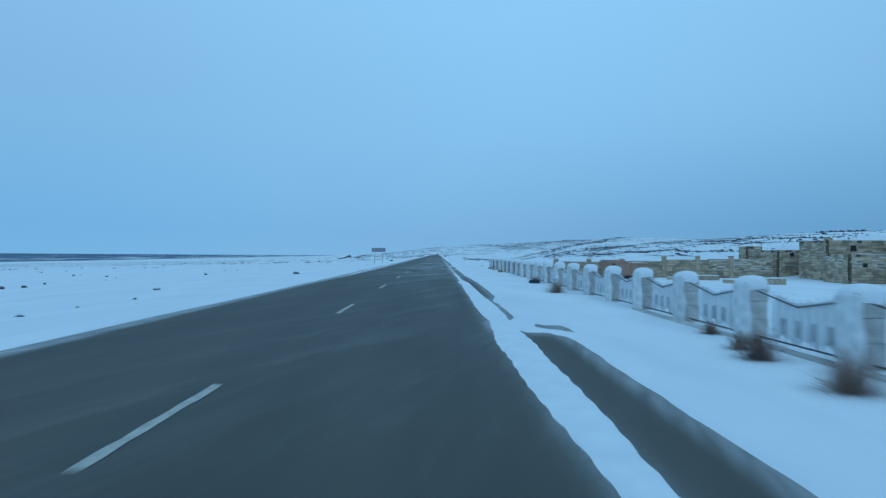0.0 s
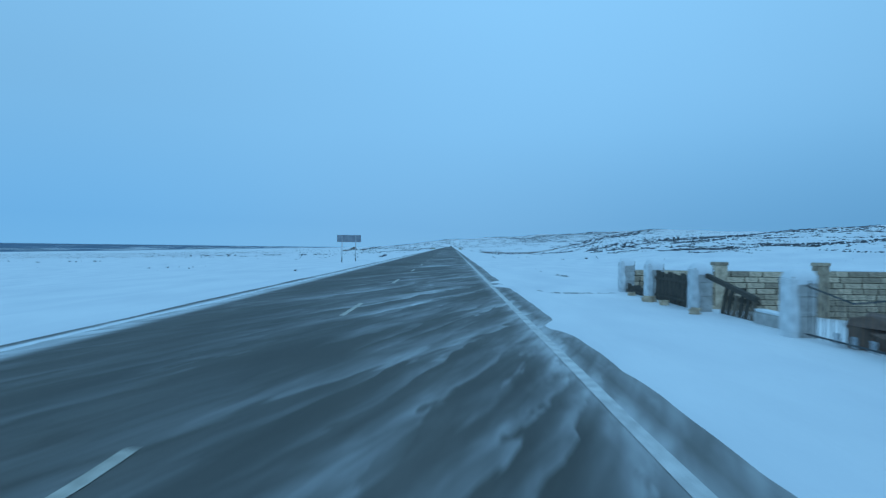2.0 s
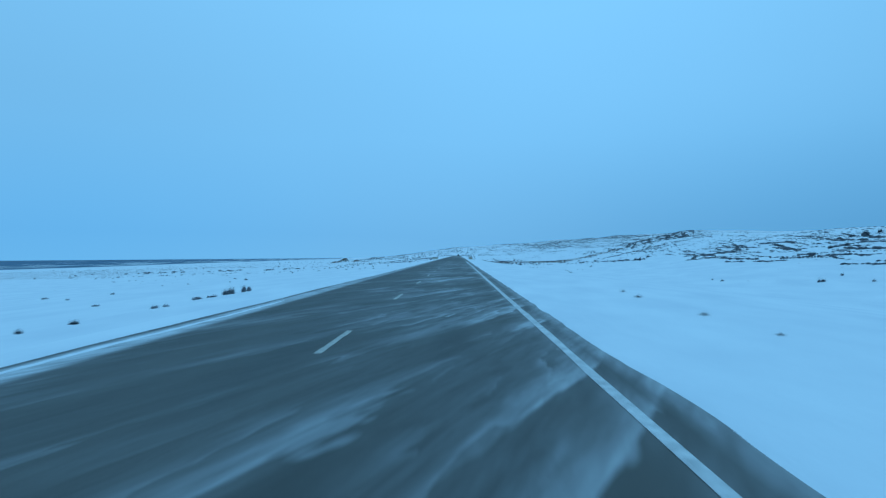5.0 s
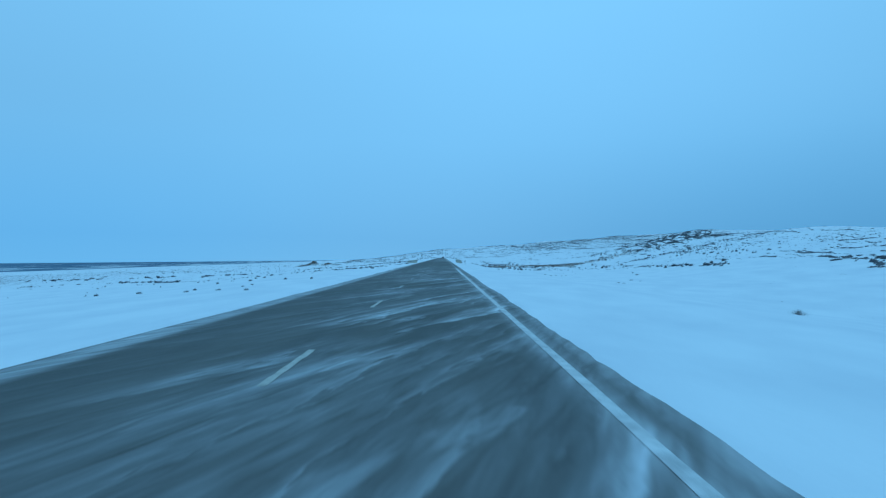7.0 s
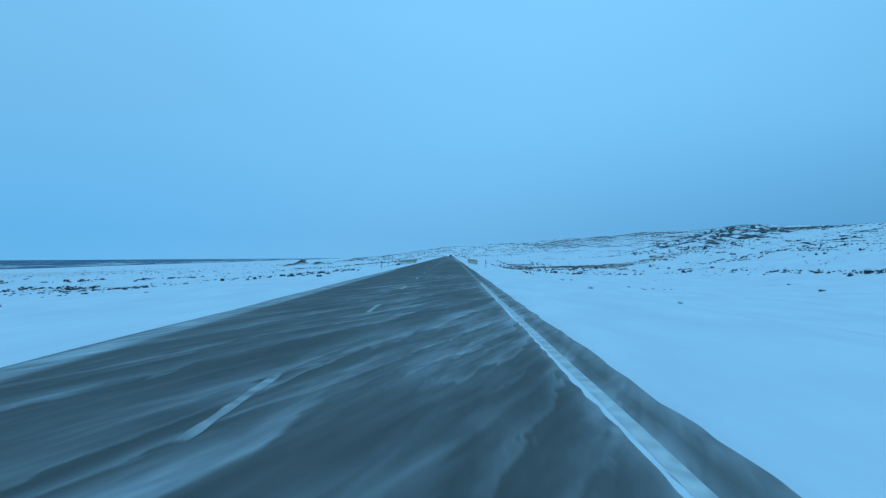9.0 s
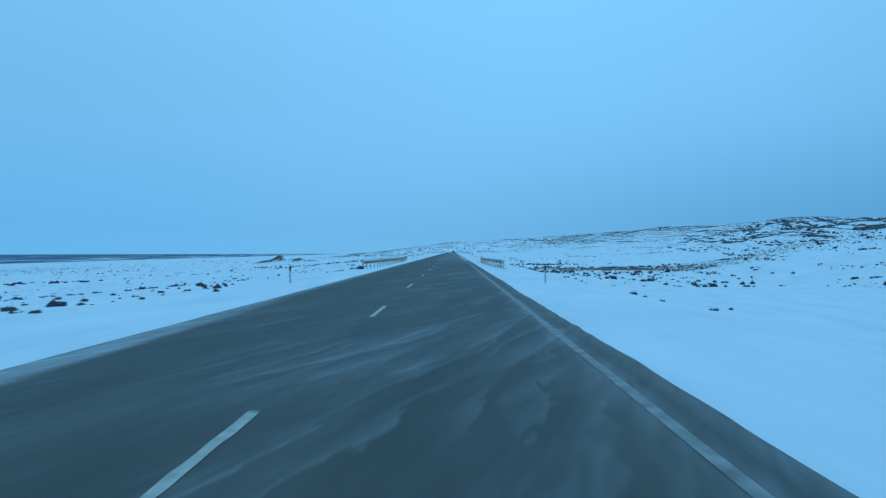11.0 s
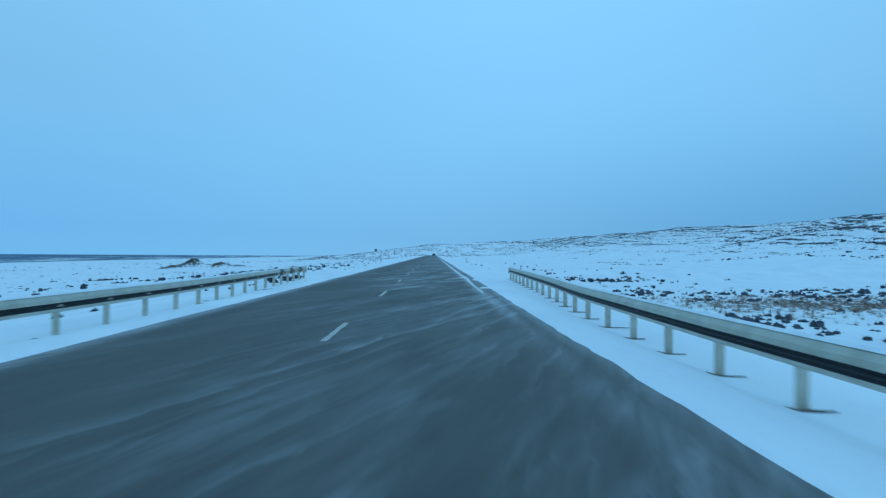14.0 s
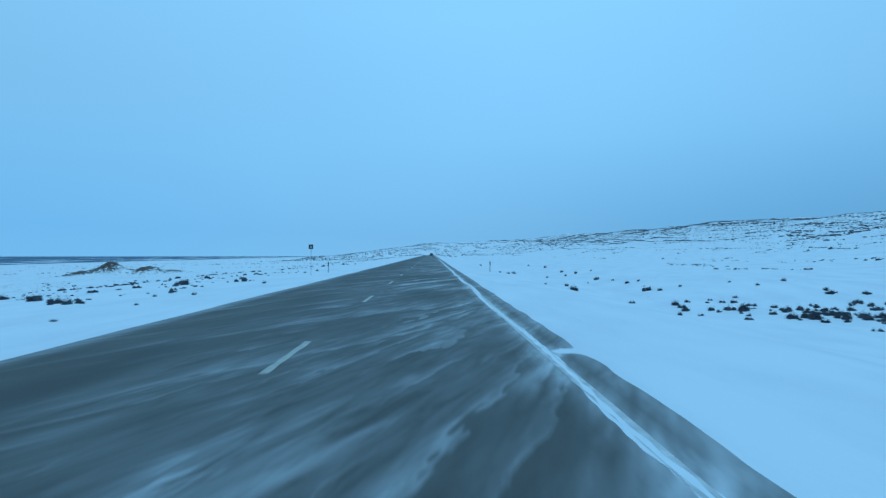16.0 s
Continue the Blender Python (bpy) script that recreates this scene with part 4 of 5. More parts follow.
def guard_rail(line, side, y0, y1, spacing, top, striped_end, label):
    """side: +1 where the rail stands to the right of the road, its face towards -x."""
    g = thing("guard_rail", pose(0, 0, 0), label, "guard rail", "guard rails of the culvert")
    z = top - 0.205
    n = round((y1 - y0) / spacing)
    step = (y1 - y0) / n
    for k in range(n + 1):
        y = y0 + k * step
        x = line(y)
        gz = height(x, y)
        p = part("post", box(x + (0.0 if side > 0 else -0.11), x + (0.11 if side > 0 else 0.0), y - 0.055, y + 0.055, gz - 0.4, top - 0.03, 0.012), RAIL, g)
        if side < 0:
            part("clip", box(x + 0.01, x + 0.05, y - 0.08, y + 0.08, z - 0.055, z - 0.01, 0.008), RAIL, p, "cream clip across the dark fold")
        if side > 0:
            part("scour", scour(x, y, side, k), SOIL, p, "bare soil scoured free of snow at the post's foot")
    near = striped_end == "near"
    stripes = [340.06, 343.3, 346.4] if near else [387.4, 390.4, 393.6]
    ends = 348.6 if near else 386.3
    for k in range(n):
        a, b = y0 + k * step, y0 + (k + 1) * step
        if k == 0:
            a -= 0.3
        if k == n - 1:
            b += 0.3
        bb = part("beam", beam(line, a, b - 0.008, z, side), RAIL, g)
        lo, hi = (max(a, ends), b) if near else (a, min(b, ends))
        if hi - lo > 0.2:
            part("dark_band", beam(line, lo, hi, z, side, 3, 7, 0.003), RAILDARK, bb, "black band in the fold of the beam")
        part("snow_cap", beam(line, a, b - 0.008, z + 0.012, side, 9, 10, 0.004), SNOW, bb)
    for k, y in enumerate(stripes):
        part("dark_stripe", beam(line, y - 0.52, y + 0.52, z, side, 0, 10, 0.005), RAILDARK, g, "black painted stripe")
        off = y - 0.86 if near else y + 0.86
        x = line(off)
        part("reflector", rod((x - side * 0.02, off, z), (x - side * 0.10, off, z), 0.06, 0.055, 12), RED, g, "round red reflector")
    e = y0 - 0.35 if near else y1 + 0.35
    x = line(e)
    part("end_plate", box(x - 0.06, x + 0.06, e - 0.25, e + 0.2, z - 0.24, z + 0.17, 0.05, 3), RAIL, g, "flared cream end plate")
    return g


def right_line(y):
    return float(np.interp(y, (336, 348, 354, 362, 370, 376, 385, 396), (6.45, 6.05, 5.84, 5.68, 5.72, 6.05, 6.38, 6.73)))


def left_line(y):
    return float(np.interp(y, (338, 346, 352, 366, 372, 378, 386, 396), (-6.35, -5.88, -5.7, -5.5, -5.45, -5.65, -6.0, -6.45)))


guard_rail(right_line, 1, 337.85, 395.3, 1.98, 0.66, "near", "cream steel guard rail with black stripes on snowy verge")
guard_rail(left_line, -1, 337.8, 395.8, 2.0, 0.66, "far", "cream steel guard rail with black band on snowy verge")

# ---------------------------------------------------------------- marker posts and small sign


def marker_post(x, y, lean=0.0):
    g = thing("marker_post", pose(x, y, height(x, y), 0, lean, 0), "slim grey roadside marker post with a dark top", "marker post", "roadside marker posts")
    part("post", box(-0.04, 0.04, -0.035, 0.035, -0.3, 0.93, 0.015, 2), GREYPOST, g)
    part("dark_top", box(-0.044, 0.044, -0.039, 0.039, 0.62, 0.90, 0.012), RAILDARK, g, "black reflector band")


for x, y in ((6.5, 310.6), (-6.6, 311.3), (7.2, 463.0), (-6.6, 460.0)):
    marker_post(x, y)

small = thing("kilometre_sign", pose(-6.8, 453, height(-6.8, 453)), "small square sign on a thin grey post", "road sign")
part("board", box(-0.17, 0.17, -0.045, -0.03, 1.95, 2.28, 0.01), RAILDARK, small)
part("post", rod((0, 0, -0.4), (0, 0, 2.3), 0.022, sides=10), POLE, small)
for k in range(2):
    part("bar", box(-0.05, 0.05, -0.052, -0.047, 2.05 + 0.09 * k, 2.10 + 0.09 * k), WHITEPOST, small, "pale mark")

# ---------------------------------------------------------------- far car on the road
car = thing("car", pose(1.9, 760, 0.0), "dark car far ahead on the road", "car")
bm = box(-0.9, 0.9, -2.1, 2.1, 0.28, 0.9, 0.15, 3)
part("body", bm, CARPAINT, car)
bm = box(-0.8, 0.8, -1.7, 0.8, 0.902, 1.5, 0.12, 3)
for v in bm.verts:
    if v.co.z > 1.3:
        v.co.x *= 0.82
part("cabin", bm, GLASS, car)
for x in (-0.8, 0.8):
    for y in (-1.35, 1.35):
        part("wheel", rod((x - 0.1, y, 0.32), (x + 0.1, y, 0.32), 0.32, sides=18), RUBBER, car)
    part("tail_light", box(x - 0.1, x + 0.1, -2.13, -2.08, 0.66, 0.80, 0.01), RED, car)

# ---------------------------------------------------------------- shrubs


def twigs(rnd, count, radius, high, width, kinks=2):
    """Vertices and faces of thin bent twigs that spread from one root."""
    v, f = [], []
    for _ in range(count):
        a, up = rnd.uniform(0, 6.283), rnd.uniform(0.12, 1.0)
        out = math.sqrt(max(0.05, 1 - up * up)) * rnd.uniform(0.6, 1.15)
        p = Vector((rnd.gauss(0, 0.12) * radius, rnd.gauss(0, 0.12) * radius, -0.03))
        tip = Vector((math.cos(a) * out * radius, math.sin(a) * out * radius, up * high * rnd.uniform(0.7, 1.1)))
        side = Vector((-math.sin(a), math.cos(a), rnd.uniform(-0.5, 0.5))) * width
        last = None
        for k in range(kinks + 1):
            s = k / kinks
            q = p.lerp(tip, s) + Vector([rnd.gauss(0, 0.06) * radius * s for _ in range(3)])
            w = side * (1 - 0.75 * s)
            v += [q - w, q + w]
            i = len(v) - 2
            if last is not None:
                f.append((last, last + 1, i + 1, i))
            last = i
    return v, f


def lump(rnd, radius, high, sides=7):
    """A ragged low mound as the dense heart of a shrub."""
    v = [Vector((0, 0, high * rnd.uniform(0.65, 0.95)))]
    f = []
    for ring, (s, h) in enumerate(((0.6, 0.6), (0.85, 0.18), (0.7, -0.15))):
        for i in range(sides):
            a = 6.283 * i / sides + ring * 0.4
            k = rnd.uniform(0.6, 1.3)
            v.append(Vector((math.cos(a) * radius * s * k, math.sin(a) * radius * s * k, high * h * rnd.uniform(0.7, 1.3))))
    for i in range(sides):
        j = (i + 1) % sides
        f.append((0, 1 + i, 1 + j))
        for ring in range(2):
            a = 1 + ring * sides
            f.append((a + i, a + sides + i, a + sides + j, a + j))
    return v, f


def tuft(rnd, roots, spread, twig_count, twig, heart):
    """A shrub of several roots: twigs and a small ragged heart at each."""
    v, f = [], []
    for _ in range(roots):
        off = Vector((rnd.gauss(0, spread), rnd.gauss(0, spread * 0.7), 0))
        size = rnd.uniform(0.6, 1.15)
        for made_v, made_f in (twigs(rnd, twig_count, twig[0] * size, twig[1] * size, twig[2], twig[3]), lump(rnd, heart[0] * size, heart[1] * size, heart[2])):
            f += [tuple(i + len(v) for i in q) for q in made_f]
            v += [q + off for q in made_v]
    return v, f


shrub_meshes, weed_meshes = [], []
for k in range(9):
    rnd = random.Random(100 + k)
    v, f = tuft(rnd, 4 + k % 3, 0.17, 62, (0.30, 0.34, 0.009, 3), (0.19, 0.21, 8))
    me = bpy.data.meshes.new("shrub")
    me.from_pydata(v, [], f)
    me.materials.append(TWIG)
    shrub_meshes.append(me)
frosted_meshes = []
for k in range(3):
    rnd = random.Random(150 + k)
    v, f = tuft(rnd, 5, 0.20, 90, (0.36, 0.46, 0.009, 3), (0.22, 0.30, 8))
    me = bpy.data.meshes.new("shrub")
    me.from_pydata(v, [], f)
    me.materials.append(FROSTTWIG)
    frosted_meshes.append(me)
for k in range(4):
    rnd = random.Random(200 + k)
    v, f = twigs(rnd, 520, 0.66, 0.66, 0.0055, 4) if k < 2 else twigs(rnd, 340, 0.8, 0.5, 0.007, 4)
    me = bpy.data.meshes.new("weed")
    me.from_pydata(v, [], f)
    me.materials.append(WEED if k < 2 else PALEWEED)
    weed_meshes.append(me)
weeds = [(7.35, 9.4, 0.8), (7.2, 6.9, 0.9), (7.3, 26.75, 0.92), (7.9, 12.6, 0.5), (7.5, 10.4, 0.55)]
frosted = [(8.0, 86.6, 0.22), (8.1, 85.7, 0.25), (8.2, 85.1, 0.27), (7.8, 91.9, 0.14), (8.0, 96.3, 0.12), (14.2, 199, 0.45), (8.6, 152.6, 0.24), (8.3, 149.2, 0.27), (8.1, 142.4, 0.26), (8.0, 138.3, 0.18), (22.4, 253.9, 0.3), (22.4, 251.7, 0.3), (8.9, 259, 0.3), (10.6, 251.3, 0.22)]
for k, (x, y, s) in enumerate(weeds + frosted):
    white = k >= len(weeds)
    ob = new("dry_weed", weed_meshes[k % 2 + (2 if white else 0)])
    ob.matrix_basis = pose(x, y, height(x, y) - 0.02, 0, 0, 70 * k) @ Matrix.Diagonal((s, s, s, 1))
    tagged(ob, "pale frosted weed half sunk in roadside snow" if white else "brown dry weed standing in the roadside snow", "weed", "dry weeds along the verge")

random.seed(9)
# by the yard and over the first plain
spots = [(7.6, 35.4, 1.4), (8.0, 11.0, 0.6), (10.6, 38.6, 0.9), (9.8, 13.5, 0.7), (-11.7, 33.1, 0.42), (-9.9, 58.0, 1.0), (-51, 91.1, 0.97), (-49.5, 79.7, 0.99), (-48.1, 82, 1.0), (-9.1, 25, 0.36), (-9.3, 21.3, 0.25),
         (-9.1, 17.9, 0.40), (-70.6, 134.5, 0.95), (-61.5, 129.7, 0.69), (-32.2, 99.9, 0.71), (-31.5, 136.3, 0.46), (-7.1, 90.3, 0.26), (-38.7, 156.2, 0.43), (27.5, 136.8, 0.6)]
# beside the middle stretch
spots += [(-7.2, 141.9, 0.34), (-27.8, 214.9, 0.48), (-7.3, 140, 0.36),
          (26.6, 171.7, 0.64), (28.7, 173.1, 0.45), (27.7, 167.9, 0.51), (36.4, 191.7, 1.0), (24.4, 183.4, 0.4), (24.5, 185.8, 0.32), (40.7, 196.5, 0.86), (42.4, 196.4, 0.86)]
spots += [(52.5, 213, 1.4), (53.6, 212.4, 1.3), (54.5, 213.4, 1.2), (55.8, 212.9, 1.4), (56.6, 212, 1.1), (53, 210.5, 1.0), (-9.4, 234.8, 0.54), (-12, 236.2, 0.42), (-20.6, 257.4, 0.5), (34.7, 291.6, 0.55), (41.6, 282.9, 0.9),
          (42.1, 278.6, 1.3), (43.4, 279, 1.2), (44.8, 278.2, 1.1), (41.1, 289.4, 1.2), (40, 290.5, 0.9)]
# about the gully
spots += [(12.1, 314.8, 0.62), (12.6, 314.5, 0.5), (13.7, 315, 0.55), (16.8, 315.2, 0.6), (18.2, 316.4, 0.5), (47.9, 368.5, 1.3), (36.3, 366.1, 1.6), (35.2, 366.6, 1.2), (41.3, 365.9, 1.2), (40.2, 366.4, 1.0), (34.6, 368.1, 1.2), (25.1, 374.1, 1.5),
          (24.1, 374.6, 1.0), (29.7, 371.9, 1.6), (27.5, 372.8, 0.9), (25.3, 379.8, 1.0), (36.3, 385.1, 1.7), (30.6, 364.1, 1.4), (31.6, 364.4, 0.9), (24.3, 362.3, 0.6), (19, 348.3, 0.35), (36.4, 371.7, 0.8), (34.2, 366, 1.0), (35.9, 374.9, 0.74), (6.7, 345.6, 0.7)]
spots += [(-9, 307.2, 0.48), (-44.8, 373.4, 1.0), (-16.4, 324.8, 0.44), (-39.4, 379.2, 1.0), (-13, 312.7, 0.34), (-30.5, 366.5, 1.2), (-31.8, 367.2, 1.1), (-29.4, 367.4, 1.0), (-32.8, 368, 0.9), (-30.8, 369, 0.8), (-37.4, 373.1, 1.0), (-45.2, 404.7, 0.8),
          (-24.4, 369, 0.68), (-32.8, 378.4, 0.68), (-6.7, 337.6, 0.85), (-28.4, 371.7, 0.71), (-25.5, 375.4, 0.65), (-33.8, 376.4, 0.55), (-24.6, 378.2, 0.68), (-6.9, 389.3, 0.9), (-6.8, 392.3, 0.9), (-6.9, 395.6, 1.1)]
# past the culvert
spots += [(8.1, 463.3, 0.5), (8.9, 463.7, 0.42), (10.4, 472, 0.75), (9.9, 449.5, 0.5), (15, 468, 0.7), (14.3, 461, 1.0), (22, 496.2, 0.8), (21.8, 505.2, 0.7), (14.2, 449.6, 0.75), (16.6, 452.4, 0.8), (20.6, 460.9, 1.0), (18.6, 449, 0.9), (17.8, 445.2, 1.2),
          (19.2, 444.6, 0.7), (20.6, 443.6, 1.15), (28.9, 454.5, 0.75), (22.1, 438.5, 1.2), (21.2, 439, 1.0), (23.6, 438.2, 1.2), (24.8, 438.8, 1.1), (25.4, 437.4, 1.0), (-28.9, 483.6, 0.84), (-13.3, 445.6, 0.89), (-14, 446.3, 0.6), (-9.7, 432.3, 0.32)]
spots += [(-7.2, 424.8, 0.24), (-11.2, 428.3, 0.6), (-12, 428.6, 0.5), (-7.0, 419.9, 0.25), (-7.4, 430.5, 0.34), (-49.6, 566.4, 1.1), (-7.0, 440.1, 0.36), (9.2, 401.8, 0.6), (-8.9, 400.2, 0.9), (-8.6, 396.0, 0.9), (14.7, 377, 0.9), (14.5, 383, 0.8)]
spots += [(21.2, 481, 0.96), (23.7, 494.8, 0.5), (22.5, 545.5, 1.0), (23, 527.4, 0.9), (20.3, 495.3, 0.65), (19.3, 477.6, 0.4), (17.8, 495.3, 0.65), (21.6, 470.6, 0.7), (22.7, 470.5, 0.6), (21.1, 459.7, 0.7), (22.8, 459.4, 0.5), (25.6, 456.6, 0.57),
          (26.5, 453.7, 0.5), (29.3, 449.7, 0.6), (30.8, 447.8, 0.65), (9.7, 509.1, 0.5), (21.8, 476.5, 0.52)]
for k in range(18):
    spots.append((random.gauss(-51, 3.5), random.gauss(461, 2), random.uniform(0.5, 1.1)))
for k, (x, y, s) in enumerate(spots):
    ob = new("shrub", shrub_meshes[k % 9])
    ob.matrix_basis = pose(x, y, height(x, y) - 0.02, 0, 0, (k * 67) % 360) @ Matrix.Diagonal((s, s * random.uniform(0.8, 1.2), s * random.uniform(1.05, 1.5) * (0.6 if y < 60 else 1), 1))
    tagged(ob, "low dark dry shrub standing in snow" if s < 0.7 else "broad dark dry shrub standing in snow", "shrub", "shrubs along the road")
# rounded ones whitened by rime: place, width, height
rimed = [(-8.4, 159.2, 0.62, 0.95), (-8.5, 156.3, 0.62, 0.85), (-8.6, 153.2, 0.75, 0.38), (-8.4, 154.2, 0.5, 0.36), (-7.5, 147.8, 0.32, 0.26), (-7.6, 147, 0.4, 0.34), (-19.5, 162.4, 0.4, 0.3), (-25.6, 170.2, 0.45, 0.34), (-11.9, 151.5, 0.45, 0.26), (32.7, 282.1, 0.6, 0.5),
         (-12.9, 215.1, 0.34, 0.3), (-13.3, 217.8, 0.42, 0.36), (-11.2, 215.8, 0.38, 0.3), (-9.1, 214.5, 0.42, 0.3), (-11.1, 220.2, 0.3, 0.24), (-11.6, 224, 0.4, 0.28)]
for k, (x, y, s, h) in enumerate(rimed):
    ob = new("shrub", frosted_meshes[k % 3])
    ob.matrix_basis = pose(x, y, height(x, y) - 0.02, 0, 0, 80 * k) @ Matrix.Diagonal((s, s, h, 1))
    tagged(ob, "rounded frosted shrub standing in verge snow" if h > 0.5 else "flat frosted shrub half buried in snow", "shrub", "shrubs along the road")


def scatter(name, label, category, material, count, pick, shape, seed):
    """Many small clumps joined into one piece of stuff."""
    rnd = random.Random(seed)
    pts = []
    while len(pts) < count:
        p = pick(rnd)
        if p:
            pts.append(p)
    zs = land(np.array([p[0] for p in pts]), np.array([p[1] for p in pts]))
    shapes = [shape(rnd) for _ in range(14)]
    vv, ff, base = [], [], 0
    for (x, y, s), z in zip(pts, zs):
        v, f = rnd.choice(shapes)
        a = rnd.uniform(0, 6.283)
        arr = np.array([tuple(q) for q in v]) * (s, s, s * rnd.uniform(0.7, 1.1))
        c, d = math.cos(a), math.sin(a)
        vv.append(np.stack([arr[:, 0] * c - arr[:, 1] * d + x, arr[:, 0] * d + arr[:, 1] * c + y, arr[:, 2] + z - 0.03 * s], 1))
        ff += [tuple(i + base for i in q) for q in f]
        base += len(v)
    me = bpy.data.meshes.new(name)
    me.from_pydata(np.concatenate(vv).tolist(), [], ff)
    me.materials.append(material)
    return tagged(new(name, me), label, category, kind="stuff")


def near_shrub(rnd):
    return tuft(rnd, rnd.randint(3, 5), 0.17, 16, (0.30, 0.46, 0.012, 2), (0.19, 0.30, 6))


def far_shrub(rnd):
    return tuft(rnd, rnd.randint(2, 4), 0.19, 5, (0.28, 0.34, 0.022, 1), (0.20, 0.25, 5))


def rock(rnd):
    v, f = lump(rnd, 1.0, 0.42, 7)
    return [Vector((q.x * 1.5, q.y * 0.9, q.z)) for q in v], f


def boulder(rnd):
    v, f = lump(rnd, 0.9, 0.85, 6)
    return [Vector((q.x * 1.2, q.y, q.z)) for q in v], f


def grass(rnd):
    return twigs(rnd, 14, 0.4, 0.38, 0.02, 1)


def free(x, y):
    return not (6 < x < 53 and -30 < y < 84)


def pick_right(rnd):
    y = rnd.uniform(20, 1000)
    if y < 330 and rnd.random() < 0.5:
        return None
    w = rnd.uniform(-0.2, 1.2)
    cx, fx = np.interp(y, HILL[:, 0], HILL[:, 1]), np.interp(y, HILL[:, 0], HILL[:, 3])
    x = fx + w * (cx - fx)
    n = fractal(np.array([x * 1.5]), np.array([y * 0.4]), 13, 71, 4)[0]
    dense = n > 0.64 - 0.15 * max(w, 0) + (0.12 if y < 300 and w < 0.4 else 0.04 if w < 0.45 else 0)
    if x < 12 + rnd.expovariate(0.16) or not dense or not free(x, y):
        return None
    return x, y, min(0.28 * math.exp(rnd.gauss(0.55, 0.55)), 1.8 if y > 330 else 0.45 if y > 100 else 0.9)


def pick_band(rnd):
    x = 12 + rnd.gammavariate(2.6, 11.0)
    row = rnd.random()
    y = rnd.gauss(389, 3.5) if row < 0.5 else rnd.gauss(409, 7) if row < 0.8 else rnd.uniform(362, 386)
    n = fractal(np.array([x]), np.array([y]), 9, 73, 3)[0]
    return (x, y, rnd.uniform(0.5, 1.6)) if x < 48 and n > 0.43 else None


def pick_gully(rnd):
    """Along both banks of the gully, over its far side and by the left rail."""
    kind = rnd.random()
    if kind < 0.44:
        x = 17 + rnd.gammavariate(2.2, 6.0) if rnd.random() < 0.55 else -11 - rnd.gammavariate(2.0, 9.0)
        return x, rnd.uniform(345, 440), rnd.uniform(0.35, 0.95)
    if kind < 0.82:
        x = rnd.gauss(25, 4.0)
        return (x, rnd.gauss(441, 3.5) + 0.35 * max(25 - x, 0), rnd.uniform(0.4, 1.0)) if x > 10 else None
    if kind < 0.88:
        return rnd.uniform(-9.6, -7.2), rnd.uniform(334, 400), rnd.uniform(0.3, 0.6)
    return -15 - rnd.expovariate(1 / 16.0), rnd.uniform(165, 300), rnd.uniform(0.3, 0.6)


def pick_foot(rnd):
    """Ragged rows along the foot of the hill, beside the road."""
    x, y0, y1, wide = rnd.choice(((41.3, 257, 324, 0.7), (41.5, 270, 312, 0.5), (51.5, 278, 346, 0.9), (57, 303, 346, 1.0)))
    y = rnd.uniform(y0, y1)
    n = fractal(np.array([x]), np.array([y]), 6, 87, 3)[0]
    return (rnd.gauss(x, wide) + 2.0 * (n - 0.5), y, rnd.uniform(0.4, 1.0)) if n > 0.42 else None


def pick_hollow(rnd):
    x, y = 14 + rnd.gammavariate(2.6, 10.0), rnd.gauss(398, 6)
    return (x, y, rnd.uniform(0.5, 1.2)) if x < 80 else None


def pick_left(rnd):
    y, x = rnd.uniform(90, 950), -15 - rnd.expovariate(1 / 75.0)
    if y < 215 and x > -95 and rnd.random() < 0.93:
        return None
    n = fractal(np.array([x]), np.array([y]), 30, 75, 3)[0]
    extra = 0.03 * math.exp(-((y - 272) / 36) ** 2) + 0.06 * (y > 300)
    return (x, y, rnd.uniform(0.3, 0.85) * (1.0 if x > -70 else 1.6)) if n > 0.60 - extra else None


def pick_belt(rnd):
    if rnd.random() < 0.62:
        x = rnd.uniform(-94, -46)
        y = 368 - 0.15 * (x + 76) + rnd.gauss(0, 3.0)
    else:
        x, y = rnd.uniform(-150, -55), rnd.gauss(392, 3.0)
    n = fractal(np.array([x]), np.array([y]), 8, 79, 3)[0]
    return (x, y, rnd.uniform(0.8, 2.1)) if n > 0.45 else None


def pick_rock(rnd):
    y = rnd.uniform(60, 950)
    if rnd.random() < 0.35:
        y = rnd.gauss(175, 45)
    if y < 330 and rnd.random() < 0.65:
        return None
    cx, fx = np.interp(y, HILL[:, 0], HILL[:, 1]), np.interp(y, HILL[:, 0], HILL[:, 3])
    w = rnd.uniform(0.5, 1.15)
    x = fx + w * (cx - fx)
    n = fractal(np.array([x]), np.array([y]), 18, 77, 3)[0]
    return (x, y, min(0.16 * math.exp(rnd.gauss(0.5, 0.6)), 0.8 if y > 330 else 0.26)) if n > 0.5 and free(x, y) else None


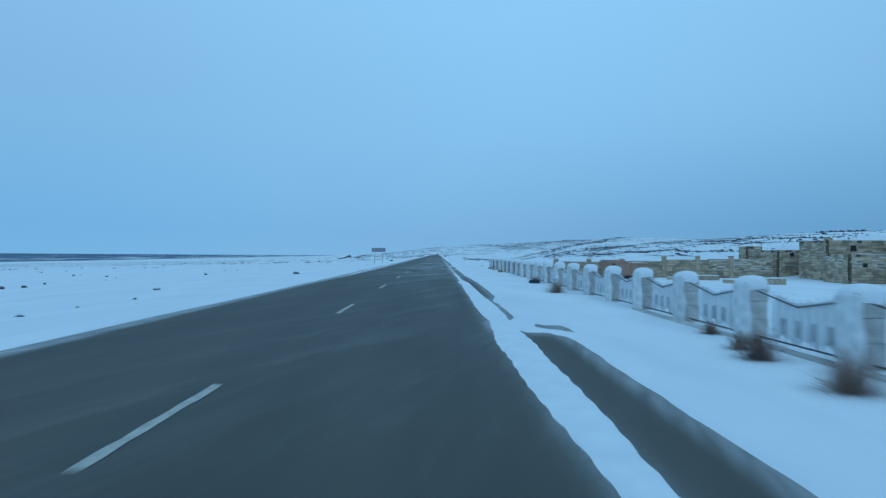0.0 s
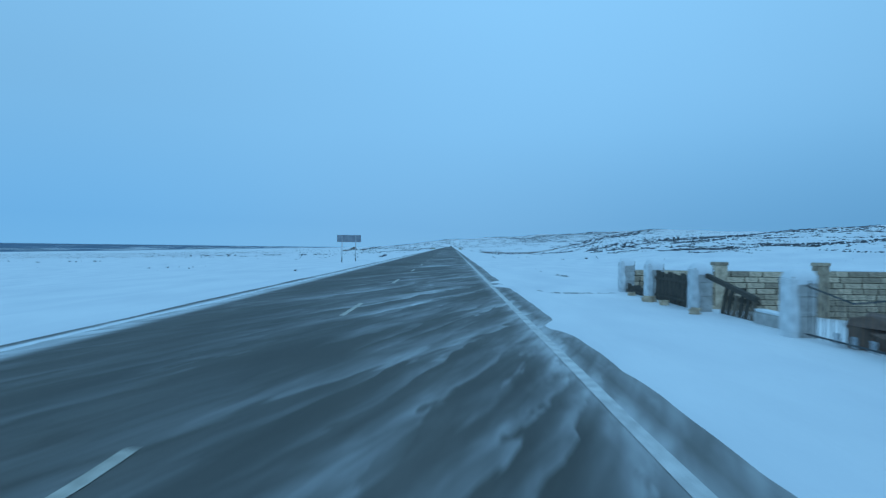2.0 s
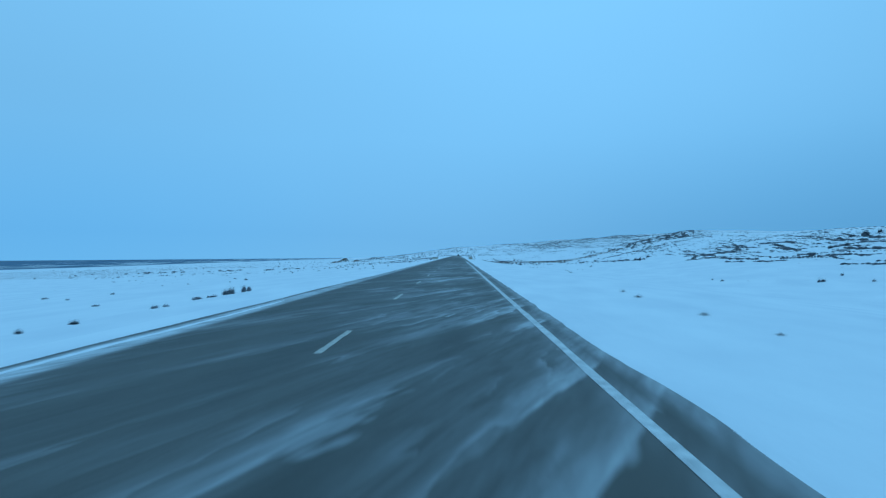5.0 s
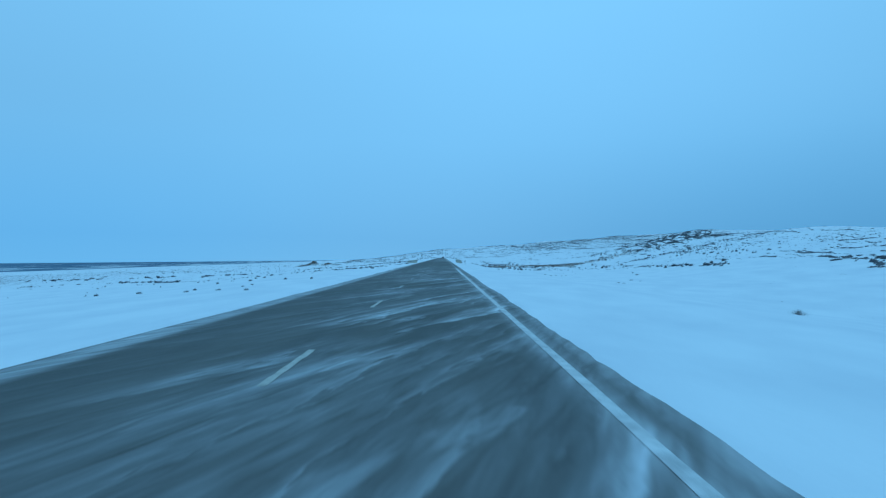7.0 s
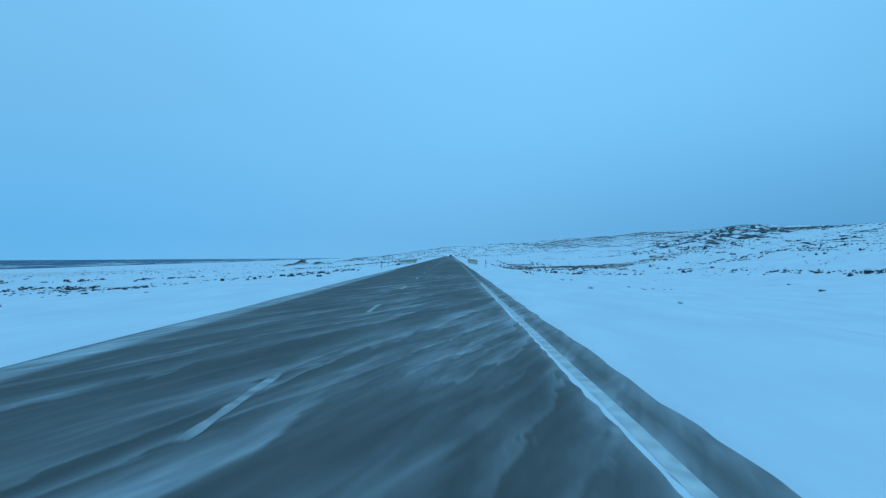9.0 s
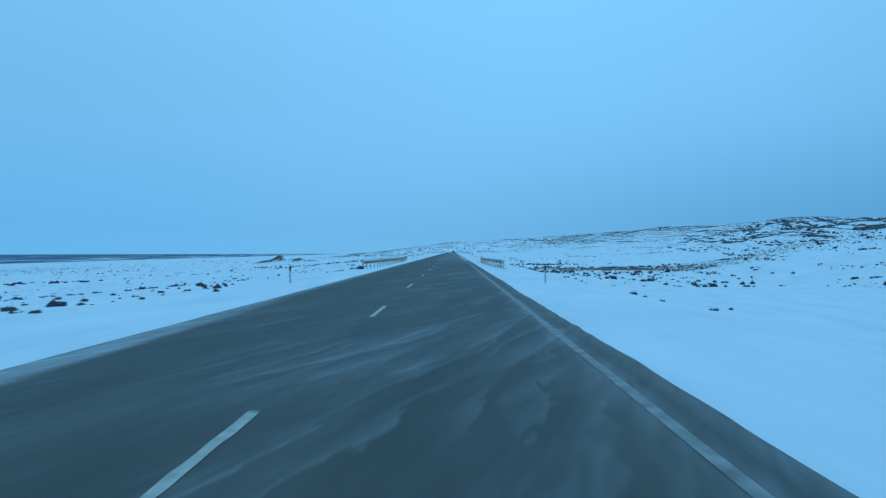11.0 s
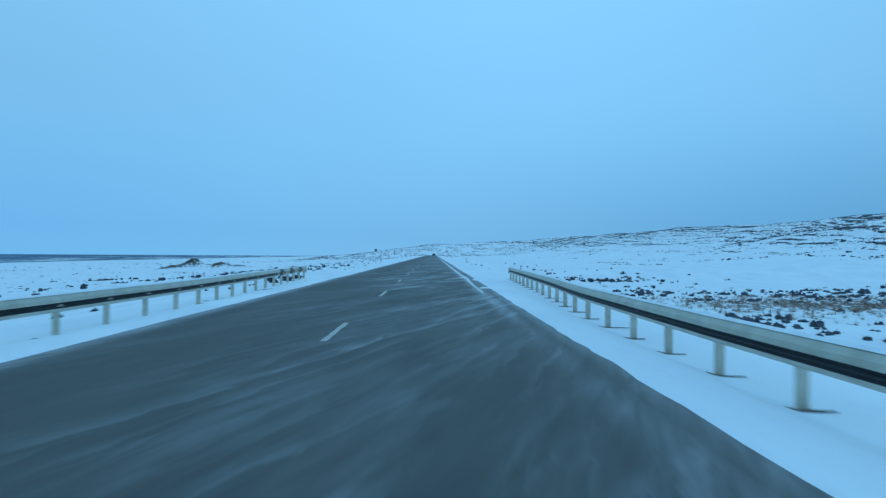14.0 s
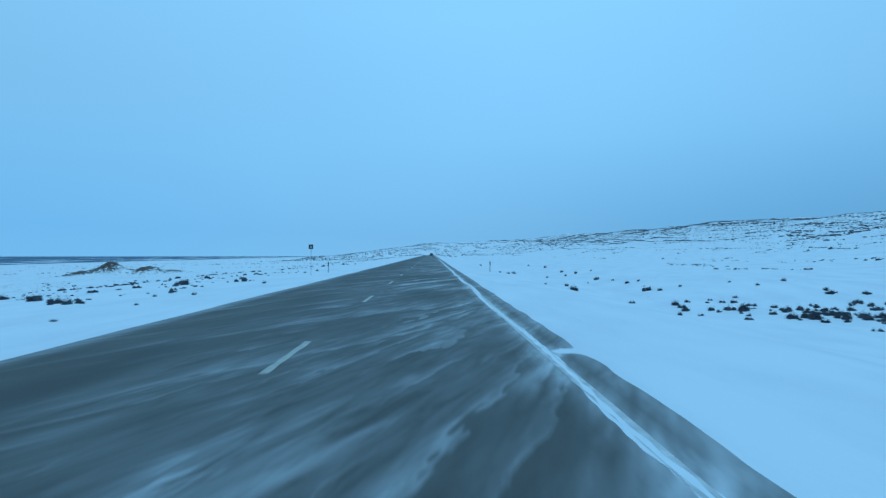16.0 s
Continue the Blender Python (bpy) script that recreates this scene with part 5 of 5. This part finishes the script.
class Ledges:
    """Rocks and shrubs strung along ragged rows that follow the slope."""

    def __init__(self, y0, y1, low, high, small, big, step=(0.3, 3.4), run=(3, 18)):
        self.span, self.rows, self.size, self.left = (y0, y1), (low, high), (small, big), 0
        self.step, self.run = step, run

    def __call__(self, rnd):
        if self.left <= 0:
            self.y, self.w = rnd.uniform(*self.span), rnd.uniform(*self.rows)
            self.left, self.slope, self.big = rnd.randint(*self.run), rnd.gauss(0, 0.0012), rnd.uniform(*self.size)
        self.left -= 1
        self.y += rnd.uniform(*self.step)
        self.w += self.slope + rnd.gauss(0, 0.003)
        cx, fx = np.interp(self.y, HILL[:, 0], HILL[:, 1]), np.interp(self.y, HILL[:, 0], HILL[:, 3])
        x = fx + self.w * (cx - fx)
        return (x, self.y, self.big * rnd.uniform(0.4, 1.3)) if abs(x) > 16 and free(x, self.y) else None


def pick_skyline(rnd):
    y = rnd.uniform(930, 1085)
    x = rnd.uniform(-120, 130)
    n = fractal(np.array([x]), np.array([y * 0.5]), 11, 83, 3)[0]
    return (x, y, rnd.uniform(0.8, 2.4)) if n > 0.43 else None


def pick_near_left(rnd):
    y, x = rnd.uniform(285, 520), -9.5 - rnd.expovariate(1 / 24.0)
    n = fractal(np.array([x]), np.array([y]), 12, 85, 3)[0]
    return (x, y, min(0.37 * math.exp(rnd.gauss(0.2, 0.6)), 1.3)) if n > 0.45 else None


def pick_mound(rnd):
    mx, my, w = rnd.choice(((-72, 558, 2.0), (-64.5, 560, 1.6), (-78, 555.5, 1.8)))
    return rnd.gauss(mx, w), rnd.gauss(my, 1.6), rnd.uniform(0.12, 0.45)


scatter("hillside_shrubs", "dark shrubs scattered over the snowy hillside", "shrubs", TWIG, 6500, pick_right, far_shrub, 1)
scatter("shrub_band", "dense belt of dark shrubs in the hollow", "shrubs", TWIG, 370, pick_band, far_shrub, 2)
scatter("gully_shrubs", "dark dry shrubs scattered over the gully banks", "shrubs", TWIG, 240, pick_gully, near_shrub, 15)
scatter("foot_shrubs", "rows of dark dry shrubs along the hill's foot", "shrubs", TWIG, 190, pick_foot, near_shrub, 16)
scatter("shrub_belt", "dense patch of dark shrubs on the snowy plain", "shrubs", TWIG, 240, pick_belt, far_shrub, 7)
scatter("dry_grass", "tan dry grass showing through the snow", "grass", TAN, 1700, pick_hollow, grass, 3)
scatter("plain_shrubs", "low dark shrubs dotted over the snowy plain", "shrubs", TWIG, 1900, pick_left, far_shrub, 4)
scatter("hillside_rocks", "dark brown rock ledges breaking through hillside snow", "rocks", ROCK, 2500, pick_rock, rock, 5)
scatter("mound_rubble", "brown rubble lying on the low mound", "rubble", RUBBLE, 170, pick_mound, rock, 6)
scatter("rock_ledges", "rows of dark rocks along the snowy hillside", "rocks", ROCK, 4600, Ledges(380, 1000, 0.45, 1.08, 0.3, 0.95), rock, 8)
scatter("shrub_rows", "rows of dark shrubs along the snowy hillside", "shrubs", TWIG, 3400, Ledges(330, 1000, 0.3, 1.1, 0.4, 1.5), far_shrub, 9)
scatter("skyline_shrubs", "dark shrubs far off along the road's end", "shrubs", TWIG, 3200, pick_skyline, far_shrub, 10)
scatter("near_plain_shrubs", "small dark shrubs dotted over the snowy plain", "shrubs", TWIG, 820, pick_near_left, far_shrub, 11)
scatter("distant_shrubs", "dark shrub clumps on the far snowy rise", "shrubs", TWIG, 2600, Ledges(1050, 2300, 0.35, 1.05, 1.8, 4.2), far_shrub, 12)
scatter("rock_slabs", "low dark rock ledges along the near crest", "rocks", ROCK, 2200, Ledges(110, 340, 0.45, 1.02, 0.10, 0.30, (0.15, 1.1), (5, 30)), rock, 13)
scatter("crest_outcrops", "broken dark rock outcrops with snow between along the crest", "rocks", ROCK, 3600, Ledges(84, 250, 0.42, 0.98, 0.08, 0.30, (0.10, 0.65), (8, 44)), boulder, 14)
